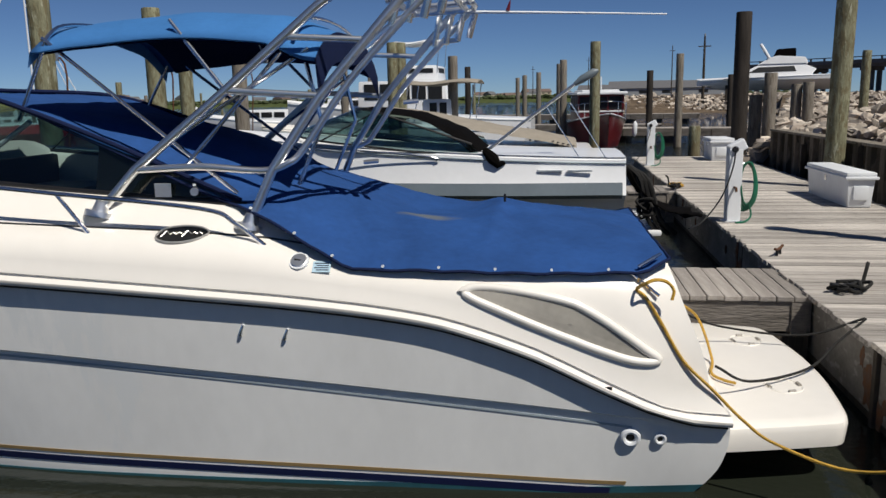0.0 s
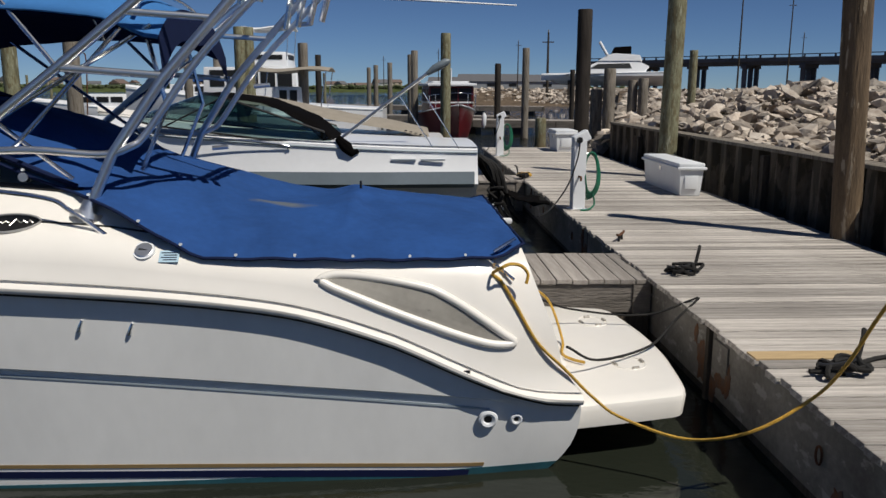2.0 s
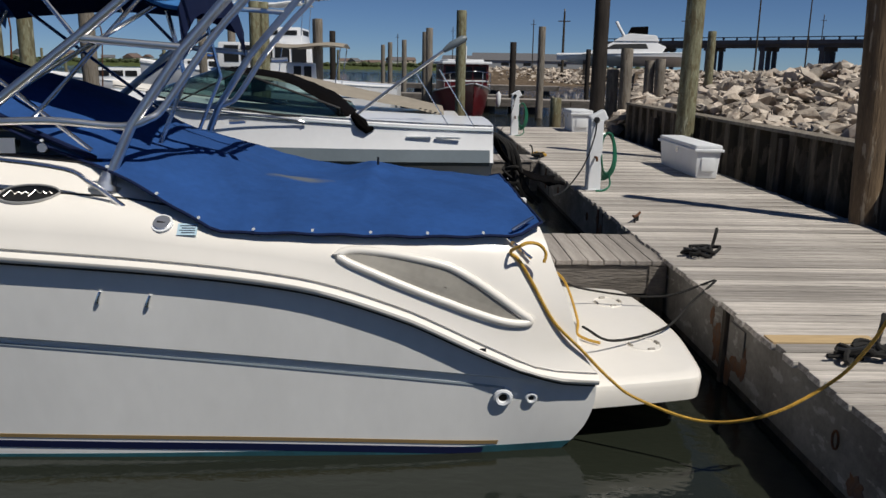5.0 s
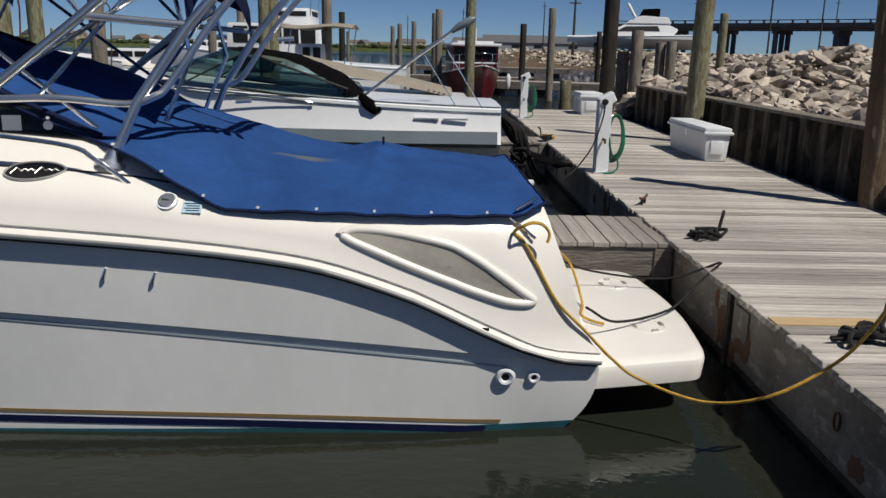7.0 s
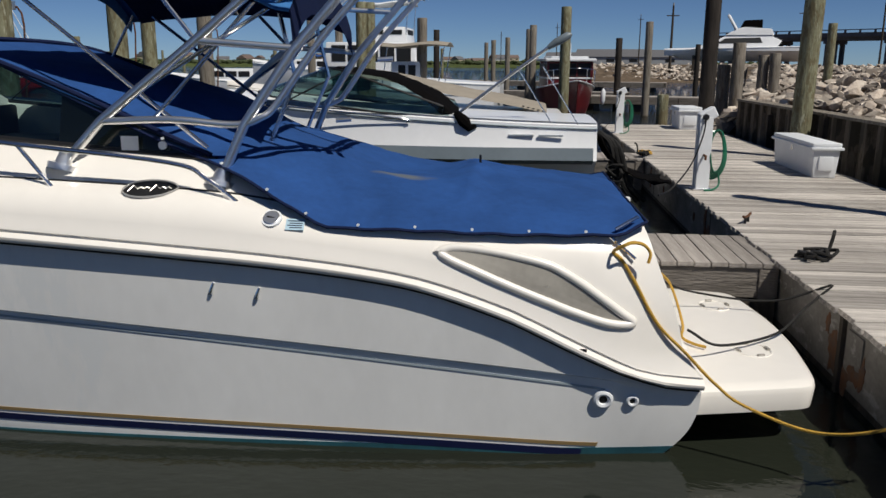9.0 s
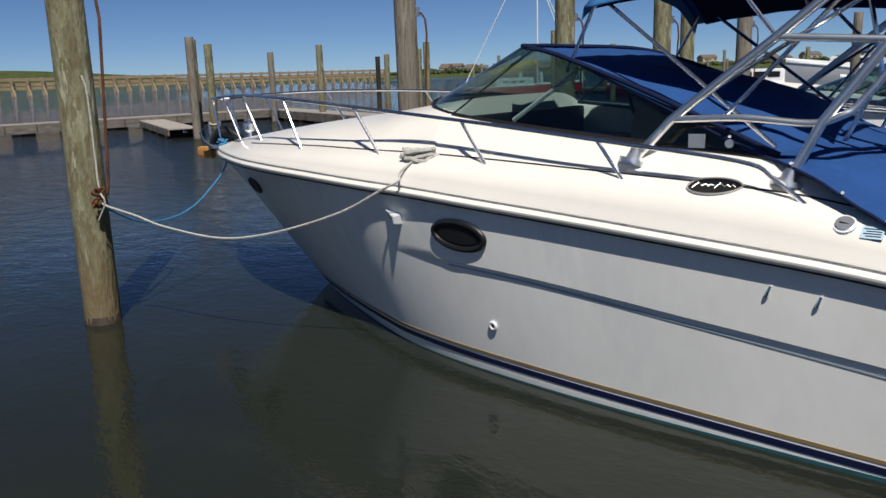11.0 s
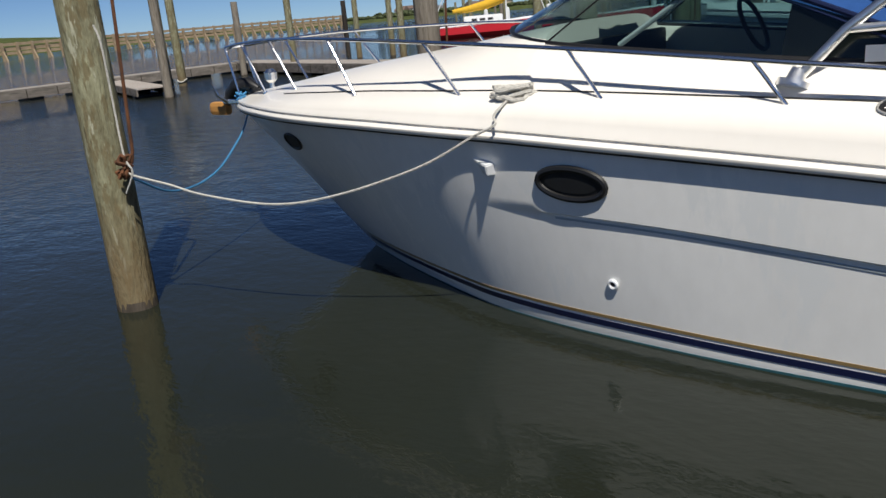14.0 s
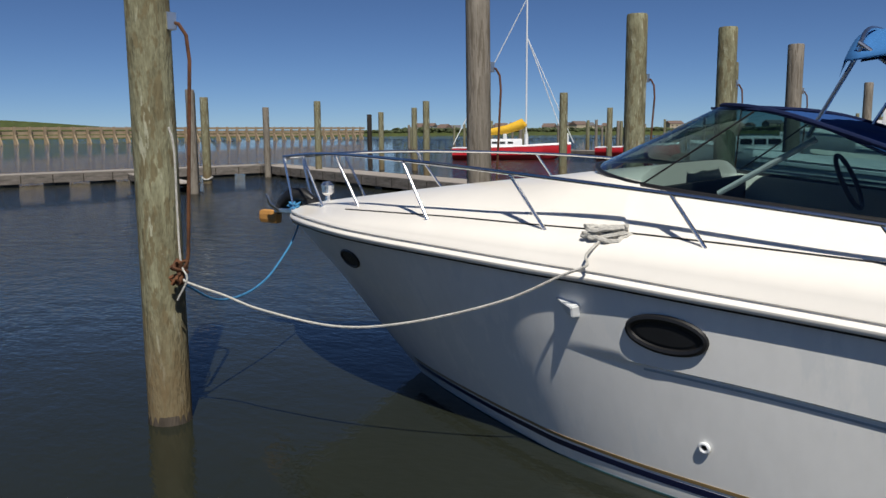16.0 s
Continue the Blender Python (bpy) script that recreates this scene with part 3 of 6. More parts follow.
tower = thing("tower_frame", Matrix(), "polished aluminium tube tower over the cockpit", "tower")
tower.parent = cruiser
for s in (1, -1):
    v, f = .97 * s, 1.06 * s
    part("front_leg", tubem([(3.53, f, 1.63), (3.31, 1.03 * s, 1.87), (2.76, v, 2.31), (2.21, v * .97, 2.76), (2.08, v * .96, 2.85), (1.95, v * .94, 2.89), (1.55, v * .93, 2.91)], .027, 10), ALU, tower, "", True)
    part("rear_leg", tubem([(2.63, f, 1.55), (2.49, 1.03 * s, 1.86), (2.22, v, 2.26), (1.86, v * .97, 2.66), (1.62, v * .95, 2.92)], .027, 10), ALU, tower, "", True)
    part("inner_tube", tubem(bent([(3.31, 1.03 * s, 1.87), (2.9, 1.04 * s, 1.885), (2.55, 1.03 * s, 1.86), (2.40, 1.02 * s, 1.90), (2.31, v * 1.02, 1.98), (2.05, v * .98, 2.34), (1.75, v * .96, 2.66), (1.48, v * .95, 2.93)], 5), .021, 10), ALU, tower, "", True)
    part("crossbar", tubem([(2.76, v, 2.31), (2.19, v, 2.27)], .021, 10), ALU, tower, "", True)
    part("upper_crossbar", tubem([(2.42, v * .98, 2.60), (1.92, v * .97, 2.57)], .019, 10), ALU, tower, "", True)
    for x, z in ((3.53, 1.625), (2.63, 1.548)):
        bm = bmesh.new()
        tube(bm, [(x + .006, f + .012 * s, z - .03), (x, f, z + .006), (x - .004, f, z + .014), (x - .02, f - .005 * s, z + .07)], .06, 16, radii=[.085, .085, .05, .036])
        part("base_plate", bm, ALU, tower, "round bolted aluminium base flange", True)
    for i in range(4):
        x = 1.80 - i * .09
        part("rod_holder", tubem([(x, v * .95, 2.64 + .02 * i), (x - .05, v * .95, 2.88)], .024, 8), STEEL, tower, "", True)
for x, z in ((1.95, 2.89), (1.55, 2.91), (1.48, 2.93)):
    part("roof_bar", tubem([(x, .9, z), (x, -.9, z)], .024, 8), ALU, tower, "", True)
for v in (-.5, 0, .5):
    part("rack_bar", tubem([(2.0, v, 2.885), (1.45, v, 2.92)], .018, 8), ALU, tower, "", True)
for z in (1.75, 2.22, 2.68):
    part("far_stub", tubem([(2.4 - (z - 1.75) * .72, -.97, z), (2.28 - (z - 1.75) * .72, -.97, z + .01)], .018, 8), ALU, tower, "", True)
ant = part("antenna", tubem([(1.78, -.9, 2.90), (1.0, -.9, 2.87), (.05, -.9, 2.83)], .011, 6, radii=[.014, .011, .006]), PLASTIC, cruiser, "white whip antenna laid level")
part("red_flag", tubem([(1.23, -.9, 2.89), (1.22, -.9, 2.93), (1.21, -.9, 2.97)], .012, 6, radii=[.018, .012, .003]), RED, ant, "small red rag")

# bimini top
bm = bmesh.new()
rows = []
for i in range(25):
    t = i / 24
    u = 3.97 - 1.72 * t
    ridge = 0.05 * math.exp(-((t - .5) / .3) ** 2) - 0.10 * smoothstep(.8, 1.0, t) - .02 * smoothstep(.15, 0, t)
    row = []
    for j in range(25):
        k = -1 + 2 * j / 24
        drop = .20 * abs(k) ** 3.2 + .05 * max(0, -k)
        row.append((u, k * .90, 2.77 + ridge - drop + .008 * noise.noise(Vector((u * 4, k * 4, 0)))))
    rows.append(row)
grid(bm, rows)
bimini = part("bimini_top", bm, CANVAS_TOP, cruiser, "bright blue canvas bimini top", True)
so = bimini.modifiers.new("thickness", "SOLIDIFY")
so.thickness = .012
# added navy sheet just below the canopy: underside shade put in as colour
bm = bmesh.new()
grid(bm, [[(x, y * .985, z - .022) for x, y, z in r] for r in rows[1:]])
part("underside_shade", bm, NAVY, bimini, "added navy sheet that paints the canopy's underside in shade", True)
bm = bmesh.new()
grid(bm, [[rows[0][j] for j in range(25)], [(rows[0][j][0] + .02, rows[0][j][1], rows[0][j][2] - .09) for j in range(25)]])
part("front_valance", bm, CANVAS_TOP, bimini, "", True)
bm = bmesh.new()
grid(bm, [[rows[-1][j] for j in range(25)], [(rows[-1][j][0] - .01, rows[-1][j][1] * .98, rows[-1][j][2] - .19 - .012 * math.sin(j * .6)) for j in range(25)]])
part("rear_flap", bm, NAVY, bimini, "rolled dark blue flap", True)
for s in (1, -1):
    v = s * .84
    for a, b in (((3.92, v, 2.64), (2.74, s * .93, 1.72)), ((3.90, v, 2.62), (4.15, s * .8, 2.16)), ((2.45, v, 2.54), (3.0, s * 1.03, 1.89)), ((3.12, v, 2.72), (2.76, s * .97, 2.31)), ((2.30, v, 2.54), (3.145, s * 1.01, 2.0))):
        part("bimini_pole", tubem([a, b], .0125, 8), STEEL, bimini, "slim steel canopy pole", True)
for u in (3.92, 3.12, 2.38):
    part("bimini_bow", tubem(bent([(u, .84, 2.61), (u, .6, 2.73), (u, 0, 2.76), (u, -.6, 2.71), (u, -.84, 2.55)], 5), .0125, 8), STEEL, bimini, "", True)
for v in (.5, -.42):
    part("hanging_rod", tubem([(2.42, v, 2.50), (2.33, v, 2.1), (2.50, v, 1.72)], .014, 6), STEEL, bimini, "")

# side air intake with raised lip
VENT = [(1.40, 1.225), (1.33, 1.245), (1.2, 1.238), (1.0, 1.205), (.8, 1.155), (.62, 1.08), (.46, .985), (.35, .905), (.285, .855), (.34, .842), (.46, .858), (.62, .905), (.8, .965), (1.0, 1.045), (1.2, 1.13), (1.33, 1.185)]
for s in (1, -1):
    loop = smooth_path(VENT + [VENT[0]], 4)[:-1]
    def on_side(u, z, o):
        return (raked(u, z), s * (side_v(u, z) + o), z)
    lip = part("intake_lip", tubem([on_side(p.x, p.y, .0) for p in loop], .024, 10, closed=True), GELCOAT, deck, "cream raised intake lip", True)
    c = Vector((sum(p.x for p in loop) / len(loop), sum(p.y for p in loop) / len(loop), 0))
    # panel lies on the deck side; its grey stands in for the recess
    bm = bmesh.new()
    grid(bm, [[on_side(c.x + (p.x - c.x) * k, c.y + (p.y - c.y) * k, o) for p in loop] for k, o in ((.99, .008), (.8, .004), (.4, .0055), (.02, .006))], closed=True)
    panel = part("intake_panel", bm, GREYV, deck, "grey intake panel laid on the deck side in place of a recess", True)
    # cleat on the quarter, fuel cap, sticker
    cl = part("cleat", tubem([on_side(.335, 1.30, .028), on_side(.165, 1.185, .03)], .009, 8), STEEL, deck, "polished steel cleat", True)
    for u, z in ((.285, 1.266), (.215, 1.219)):
        part("cleat_post", tubem([on_side(u, z, -.01), on_side(u, z, .028)], .012, 8), STEEL, cl)
for u, z, m, r in ((2.29, 1.385, STEEL, .046),):
    a = Vector((u, side_v(u, z), z))
    nrm = (Vector((0, 1, 0)) - Vector((0, 0, 1)) * (side_v(u, z + .04) - side_v(u, z - .04)) / .08).normalized()
    cap = part("fuel_cap", tubem([a - nrm * .012, a + nrm * .008, a + nrm * .011], r, 24, radii=[r, r, r * .9]), ALU, deck, "round chrome fuel filler cap")
    part("cap_flange", tubem([a - nrm * .012, a + nrm * .005], r * 1.22, 24), PLASTIC, cap, "white plastic flange")
    part("cap_slot", tubem([a + nrm * .008 + Vector((.024, 0, .004)), a + nrm * .008 - Vector((.024, 0, .004))], .006, 6), BLACK, cap)
a = Vector((2.16, side_v(2.16, 1.352), 1.352))
slope = (side_v(2.16, 1.375) - side_v(2.16, 1.325)) / .05
MST = Matrix.Translation(a + Vector((0, 1, -slope)).normalized() * .007) @ Euler((math.atan2(-slope, 1), 0, 0)).to_matrix().to_4x4()
st_ = part("warning_sticker", boxm(-.05, .05, -.002, .002, -.035, .035, m=MST), material("sticker_blue", (.45, .62, .72), .5, vary=.05), deck, "small pale blue warning sticker")
for k in range(4):
    part("print_line", boxm(-.04, .04 - .012 * (k % 2), .002, .004, .018 - k * .014, .023 - k * .014, m=MST), STRIPE_NAVY, st_)
# oval badge: bars stand for its script
def ellipse_on(u0, z0, ru, rz, fn, o, tilt=0.0, n=28, fill=True, mat=BLACK, name="badge", parent=None, label="", lip=0.0):
    pts = []
    for i in range(n):
        t = 2 * math.pi * i / n
        du, dz = ru * math.cos(t), rz * math.sin(t)
        u, z = u0 + du * math.cos(tilt) - dz * math.sin(tilt), z0 + du * math.sin(tilt) + dz * math.cos(tilt)
        pts.append((u, fn(u, z) + o, z))
    c = (u0, fn(u0, z0) + o, z0)
    bm = bmesh.new()
    if lip:
        tube(bm, pts, lip, 8, closed=True)
    if fill:
        grid(bm, [[tuple(c[i] + (p[i] - c[i]) * k for i in range(3)) for p in pts] for k in (1.0, .5, .01)], closed=True)
    return part(name, bm, mat, parent, label, True)


BADGE_SILVER = material("badge_silver", (.62, .60, .56), .3, .6, vary=.1)
badge = ellipse_on(2.98, 1.525, .142, .036, side_v, .016, -.04, mat=BLACK, parent=deck, label="black oval badge with silver script bars")
ellipse_on(2.98, 1.525, .145, .039, side_v, .016, -.04, fill=False, mat=BADGE_SILVER, name="badge_rim", parent=badge, lip=.006)
for k, (x, w, h) in enumerate(((.10, .045, .04), (.06, .03, .016), (.025, .03, .016), (-.03, .045, .04), (-.07, .028, .016), (-.105, .028, .022))):
    z = 1.525
    u = 2.98 + x * .9
    part("script_bar", tubem([(u + w / 2, side_v(u, z - h / 3) + .021, z - h / 3), (u, side_v(u, z) + .023, z + h / 3), (u - w / 2, side_v(u, z) + .021, z - h / 4)], .003, 5), BADGE_SILVER, badge)
# hull ports, outlets and pins
def hb(u, z):
    return hull_b(u, z)


for s in (1,):
    o = ellipse_on(4.70, 1.085, .215, .085, hb, .012, .05, mat=BLACK, name="oval_port", parent=hull, label="black oval port window")
    ellipse_on(4.70, 1.085, .225, .095, hb, .010, .05, fill=False, mat=BLACK, name="port_rim", parent=o, lip=.022)
    ellipse_on(4.70, 1.085, .175, .058, hb, .016, .05, mat=DARKIN, name="port_glass", parent=o)
    o2 = ellipse_on(7.66, 1.17, .15, .068, hb, .008, -.1, mat=BLACK, name="bow_port", parent=hull, label="small black oval bow port")
    ellipse_on(7.66, 1.17, .155, .073, hb, .008, -.1, fill=False, mat=BLACK, name="port_rim", parent=o2, lip=.012)
    for u, z, r in ((.49, .405, .040), (.33, .398, .026), (4.50, .445, .026)):
        f = ellipse_on(u, z, r, r, hb, .012, 0, 20, fill=False, mat=PLASTIC, name="through_hull", parent=hull, label="white plastic through-hull outlet", lip=r * .42)
        ellipse_on(u, z, r * .7, r * .7, hb, .012, 0, 16, mat=BLACK, name="outlet_hole", parent=f)
    for u in (2.37, 2.62):
        z = f_zs(u) - .165
        part("hull_vent", tubem([(u - .012, hull_b(u, z + .03) + .004, z + .032), (u, hull_b(u, z) + .010, z), (u + .008, hull_b(u, z - .03) + .008, z - .028)], .01, 8, radii=[.008, .011, .012]), STEEL, hull, "small chrome tank vent", True)
    bm = bmesh.new()
    sc = []
    for u, z, o in ((5.43, 1.215, -.01), (5.24, 1.185, -.01), (5.25, 1.10, -.01), (5.33, 1.105, -.01), (5.39, 1.205, .018), (5.255, 1.182, .085), (5.262, 1.112, .078), (5.325, 1.115, .03)):
        sc.append(bm.verts.new((u, hull_b(u, z) + o, z)))
    for f in ((0, 1, 5, 4), (1, 2, 6, 5), (2, 3, 7, 6), (3, 0, 4, 7), (4, 5, 6, 7)):
        bm.faces.new([sc[q] for q in f])
    bmesh.ops.bevel(bm, geom=bm.edges[:], offset=.008, segments=2, affect="EDGES")
    part("hull_scoop", bm, PLASTIC, hull, "white moulded exhaust scoop", True)
    part("d_ring", tubem([(-.02, 1.02, .36), (-.06, 1.05, .36), (-.06, 1.05, .29), (-.02, 1.02, .29)], .008, 6), STEEL, hull, "", True)
    part("drain_slot", boxm(.60, .66, f_bs(.63) + .01, f_bs(.63) + .02, f_zs(.63) + .02, f_zs(.63) + .035), BLACK, deck)
# bow cleat with rope coil, anchor roller, search light
for s in (1, -1):
    c = part("bow_cleat", tubem([(5.22, s * 1.2, 1.585), (4.98, s * 1.2, 1.575)], .013, 8), STEEL, deck, "steel bow cleat", True)
rnd = random.Random(4)
pts = []
for i in range(120):
    t = i / 119 * 9 * math.pi
    pts.append((5.12 + .14 * math.cos(t) * (1 - .35 * rnd.random()), 1.2 + .055 * math.sin(t * 1.1) + .01 * rnd.random(), 1.58 + .085 * (i / 119) * (1 - .3 * abs(math.cos(t))) + .016 * math.sin(t * 2.3)))
coil = alone("coiled_mooring_rope", tubem(pts, .0155, 6), ROPEW, "pale frayed mooring rope coiled on the bow cleat", "rope", True, BOAT)
roller = part("anchor_roller", boxm(8.85, 9.38, -.07, .07, 1.40, 1.455, .012), STEEL, cruiser, "steel anchor roller at the bow")
part("orange_pad", boxm(9.37, 9.65, -.05, .05, 1.28, 1.42, .045), material("orange_wood", (.55, .27, .07), .6, vary=.15), roller, "orange varnished pad")
part("anchor_shank", tubem([(8.8, 0, 1.49), (9.1, 0, 1.50), (9.42, 0, 1.43)], .022, 8), BLACK, roller)
part("anchor_crown", tubem([(9.38, .0, 1.40), (9.28, .02, 1.50), (9.12, .04, 1.58), (8.96, .04, 1.60), (8.84, .02, 1.55)], .06, 10, radii=[.03, .07, .085, .07, .03]), BLACK, roller, "dark galvanised anchor crown", True)
for k in (-1, 1):
    part("anchor_fluke", tubem([(9.30, .05 * k, 1.42), (9.36, .13 * k, 1.50), (9.37, .16 * k, 1.60)], .02, 8, radii=[.024, .02, .008]), STEEL, roller, "steel anchor fluke", True)
part("windlass", tubem([(8.9, .0, 1.47), (8.9, 0, 1.55), (8.9, 0, 1.58)], .08, 12, radii=[.09, .085, .05]), BLACK, cruiser, "dark anchor windlass", True)
lamp_ = part("search_light", tubem([(8.66, 0, 1.50), (8.66, 0, 1.60), (8.66, 0, 1.63), (8.66, 0, 1.70), (8.66, 0, 1.735)], .05, 14, radii=[.03, .025, .065, .065, .03]), STEEL, cruiser, "chrome search light", True)
part("bow_chock", tubem([(8.45, .12, 1.52), (8.3, .14, 1.575), (8.2, .12, 1.52)], .02, 8), STEEL, cruiser, "", True)
alone("blue_rope_wraps", tubem(smooth_path([BOAT @ Vector((9.02 + .05 * math.sin(i * 1.7), .10 + .05 * math.cos(i * 2.1), 1.46 + .016 * (i % 5))) for i in range(22)], 4), .011, 6), ROPEB, "blue rope wrapped round the bow fitting", "rope", True)
part("bow_fitting", tubem([(9.02, .05, 1.44), (9.02, .05, 1.50), (9.02, .05, 1.52)], .03, 10, radii=[.03, .045, .02]), BLACK, cruiser, "", True)
part("foredeck_trim", tubem([(5.45, .76, 1.875), (5.36, .83, 1.855)], .014, 6), BLACK, deck)

# interior seen through the glass
part("dash", boxm(4.45, 5.04, -.8, .8, 1.45, 1.64, .06), UPHOL, cruiser, "cream dash top", True)
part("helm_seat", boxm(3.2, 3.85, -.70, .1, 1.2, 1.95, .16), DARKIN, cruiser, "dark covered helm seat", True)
part("port_seat", boxm(3.0, 4.1, .25, .82, 1.1, 1.50, .10), DARKIN, cruiser, "near-black lounge seat", True)
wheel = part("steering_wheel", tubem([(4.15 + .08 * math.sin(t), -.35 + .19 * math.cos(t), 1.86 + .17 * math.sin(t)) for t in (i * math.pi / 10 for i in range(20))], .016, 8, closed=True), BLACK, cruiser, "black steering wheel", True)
# added near-black sheets: the cockpit's shade put in as colour
part("bulkhead_shade_panel", boxm(4.96, 5.03, -.86, .86, .95, 1.86, .03), DARKIN, cruiser, "near-black panel added as shade in front of the cream bulkhead")
part("far_side_shade_sheet", boxm(2.6, 4.5, -.93, -.89, .95, 1.70, .02), DARKIN, cruiser, "near-black sheet added as shade on the far cockpit side")
# black strip and sheet stand in for the unlit space behind the glass
sidep = part("lower_shade_strip", boxm(2.72, 3.55, .90, .925, 1.60, 1.68, .004), DARKIN, cruiser, "near-black strip standing in for the unlit interior")
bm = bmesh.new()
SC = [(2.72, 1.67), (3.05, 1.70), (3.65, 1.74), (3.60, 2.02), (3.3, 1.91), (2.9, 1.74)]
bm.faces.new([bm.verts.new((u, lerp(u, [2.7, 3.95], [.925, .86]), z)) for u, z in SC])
part("glass_shade_sheet", bm, DARKIN, cruiser, "black sheet standing in for the unlit interior behind the glass")
part("decal_square", boxm(3.13, 3.23, .964, .970, 1.705, 1.785), PLASTIC, windscreen, "white square decal")
part("decal_round", tubem([(2.99, .955, 1.735), (2.99, .970, 1.735)], .024, 20), PLASTIC, windscreen, "white round decal")

part("corner_bar", tubem([(.46, 1.13, 1.335), (.38, 1.09, 1.375), (.33, 1.02, 1.385)], .010, 8), STEEL, deck, "short chrome bar at the cover corner", True)
# snaps on the cover, cover pole stub, platform hatch, straps
for u in (.62, .92, 1.22, 1.52, 1.82, 2.1, 2.32, 2.62, 3.0):
    part("snap", tubem([(u, f_hv(u) - .005, f_hz(u) + .02), (u, f_hv(u) + .009, f_hz(u) + .022)], .008, 8), PLASTIC, cover)
part("support_pole_tip", tubem([(1.22, 0, 1.52), (1.22, 0, 1.60)], .009, 6), BLACK, cover)
for yy in (.42, -.55):
    ring = part("platform_hatch", tubem([(-.54 + .11 * math.cos(t), yy + .13 * math.sin(t), .431) for t in (i * math.pi / 12 for i in range(24))], .005, 5, closed=True), GELCOAT, platform, "round hatch with finger slots", True)
    for t in (0.2, 1.77, 3.34, 4.91):
        part("finger_slot", tubem([(-.54 + .10 * math.cos(t - .22), yy + .115 * math.sin(t - .22), .434), (-.54 + .10 * math.cos(t + .22), yy + .115 * math.sin(t + .22), .434)], .012, 6), GREYV, ring)
part("transom_step", boxm(-.02, .10, -.95, .95, .42, .62, .04), GELCOAT, cruiser, "", True)

# ropes of the cruiser
def W(u, v, z):
    return BOAT @ Vector((u, v, z))


alone("yellow_dock_line", tubem(smooth_path([W(.295, 1.235, 1.18), W(.285, 1.225, 1.23), W(.32, 1.225, 1.275), W(.38, 1.24, 1.29), W(.43, 1.255, 1.275), (.217, 4.439, 1.221), (.265, 4.437, 1.178), (.338, 4.424, 1.064), (.466, 4.422, .844), (.627, 4.444, .679), (.795, 4.476, .504), (.952, 4.444, .402), (1.285, 4.321, .339), (1.567, 4.15, .465), (1.865, 4.15, .658), (1.97, 4.05, .878), (2.048, 3.9, 1.21), (2.2, 3.5, 1.9)], 8), .0095, 6), ROPEY, "yellow braided dock line from the stern cleat to the dock", "rope", True)
alone("black_dock_line", tubem(smooth_path([W(-.05, .75, .66), W(-.3, .55, .50), W(-.75, .2, .47), W(-1.02, -.1, .55), W(-1.3, -.35, .66)], 6), .009, 6), ROPEK, "thin black stern line over the swim platform", "rope", True)
alone("black_dock_line", tubem(smooth_path([W(-.03, -.2, .72), W(-.35, -.45, .56), W(-.9, -.4, .52), W(-1.3, -.37, .66)], 6), .009, 6), ROPEK, "thin black stern line over the swim platform", "rope", True)
alone("yellow_loose_line", tubem(smooth_path([W(.05, .0, .86), W(-.13, -.22, .68), W(-.19, -.02, .46), W(-.13, .26, .452), W(-.17, .38, .45), W(-.24, .45, .45)], 8), .0095, 6), ROPEY, "yellow rope end lying on the swim platform", "rope", True)
TIE = Vector((-7.18, 2.62, 1.20))
alone("white_bow_line", tubem(smooth_path([W(5.12, 1.22, 1.60), W(5.17, 1.36, 1.50), (-4.40, 3.665, 1.445), (-4.536, 3.62, 1.378), (-4.904, 3.493, 1.188), (-5.497, 3.284, 1.001), (-6.001, 3.105, .929), (-6.559, 2.908, .989), (-6.864, 2.80, 1.067), TIE + Vector((.10, .03, -.05)), TIE], 8), .0088, 6), ROPEW, "white bow mooring line sagging to the piling", "rope", True)
alone("blue_bow_line", tubem(smooth_path([W(9.0, .10, 1.46), (-8.475, 4.672, 1.434), (-8.355, 4.473, 1.189), (-8.21, 4.233, 1.036), (-8.012, 3.905, .887), (-7.78, 3.522, .835), (-7.5, 3.1, .90), TIE + Vector((.02, .05, -.08))], 8), .0095, 6), ROPEB, "blue bow line hanging to the piling", "rope", True)
alone("frayed_rope_end", tubem(smooth_path([TIE + Vector((.03, -.02, 1.05)), TIE + Vector((.05, .0, .9)), TIE + Vector((.03, .01, .45)), TIE + Vector((.06, .0, .1)), TIE + Vector((.1, .02, -.02)), TIE + Vector((.02, -.02, -.18))], 6), .008, 6), ROPEW, "pale rope hanging down the piling to the knot", "rope", True)
alone("rope_knot", tubem(smooth_path([TIE + Vector((.02 + .05 * math.sin(i * 1.9), .05 * math.cos(i * 2.7), -.06 + .16 * (i % 5) / 4)) for i in range(18)], 4), .014, 6), RUST, "rust-stained rope knot on the piling rod", "rope", True)


# ---------- dock ----------
DOCK = pose(1.63, 7.0, 0, 0, 0, 5.45)
DW, DZ, D0, D1 = 2.62, .62, -8.0, 15.6
dock = thing("dock", DOCK, "weathered grey timber dock along the slips", "dock", kind="structure")
rnd = random.Random(7)
bm = bmesh.new()
box(bm, .02, .075, D0, D1, .11, .575, .006)
part("fascia_board", bm, FASCIA, dock, "grey weathered fascia timber", False)
part("lower_board", boxm(.032, .075, D0, D1, -.5, .105, .006), DARKTIMBER, dock, "dark wet lower board")
part("right_fascia", boxm(DW - .07, DW - .02, D0, D1, .25, .575, .006), TIMBER, dock)
for i in range(3):
    part("stringer", boxm(.5 + i * .8, .56 + i * .8, D0, D1, .36, .575), TIMBER, dock)
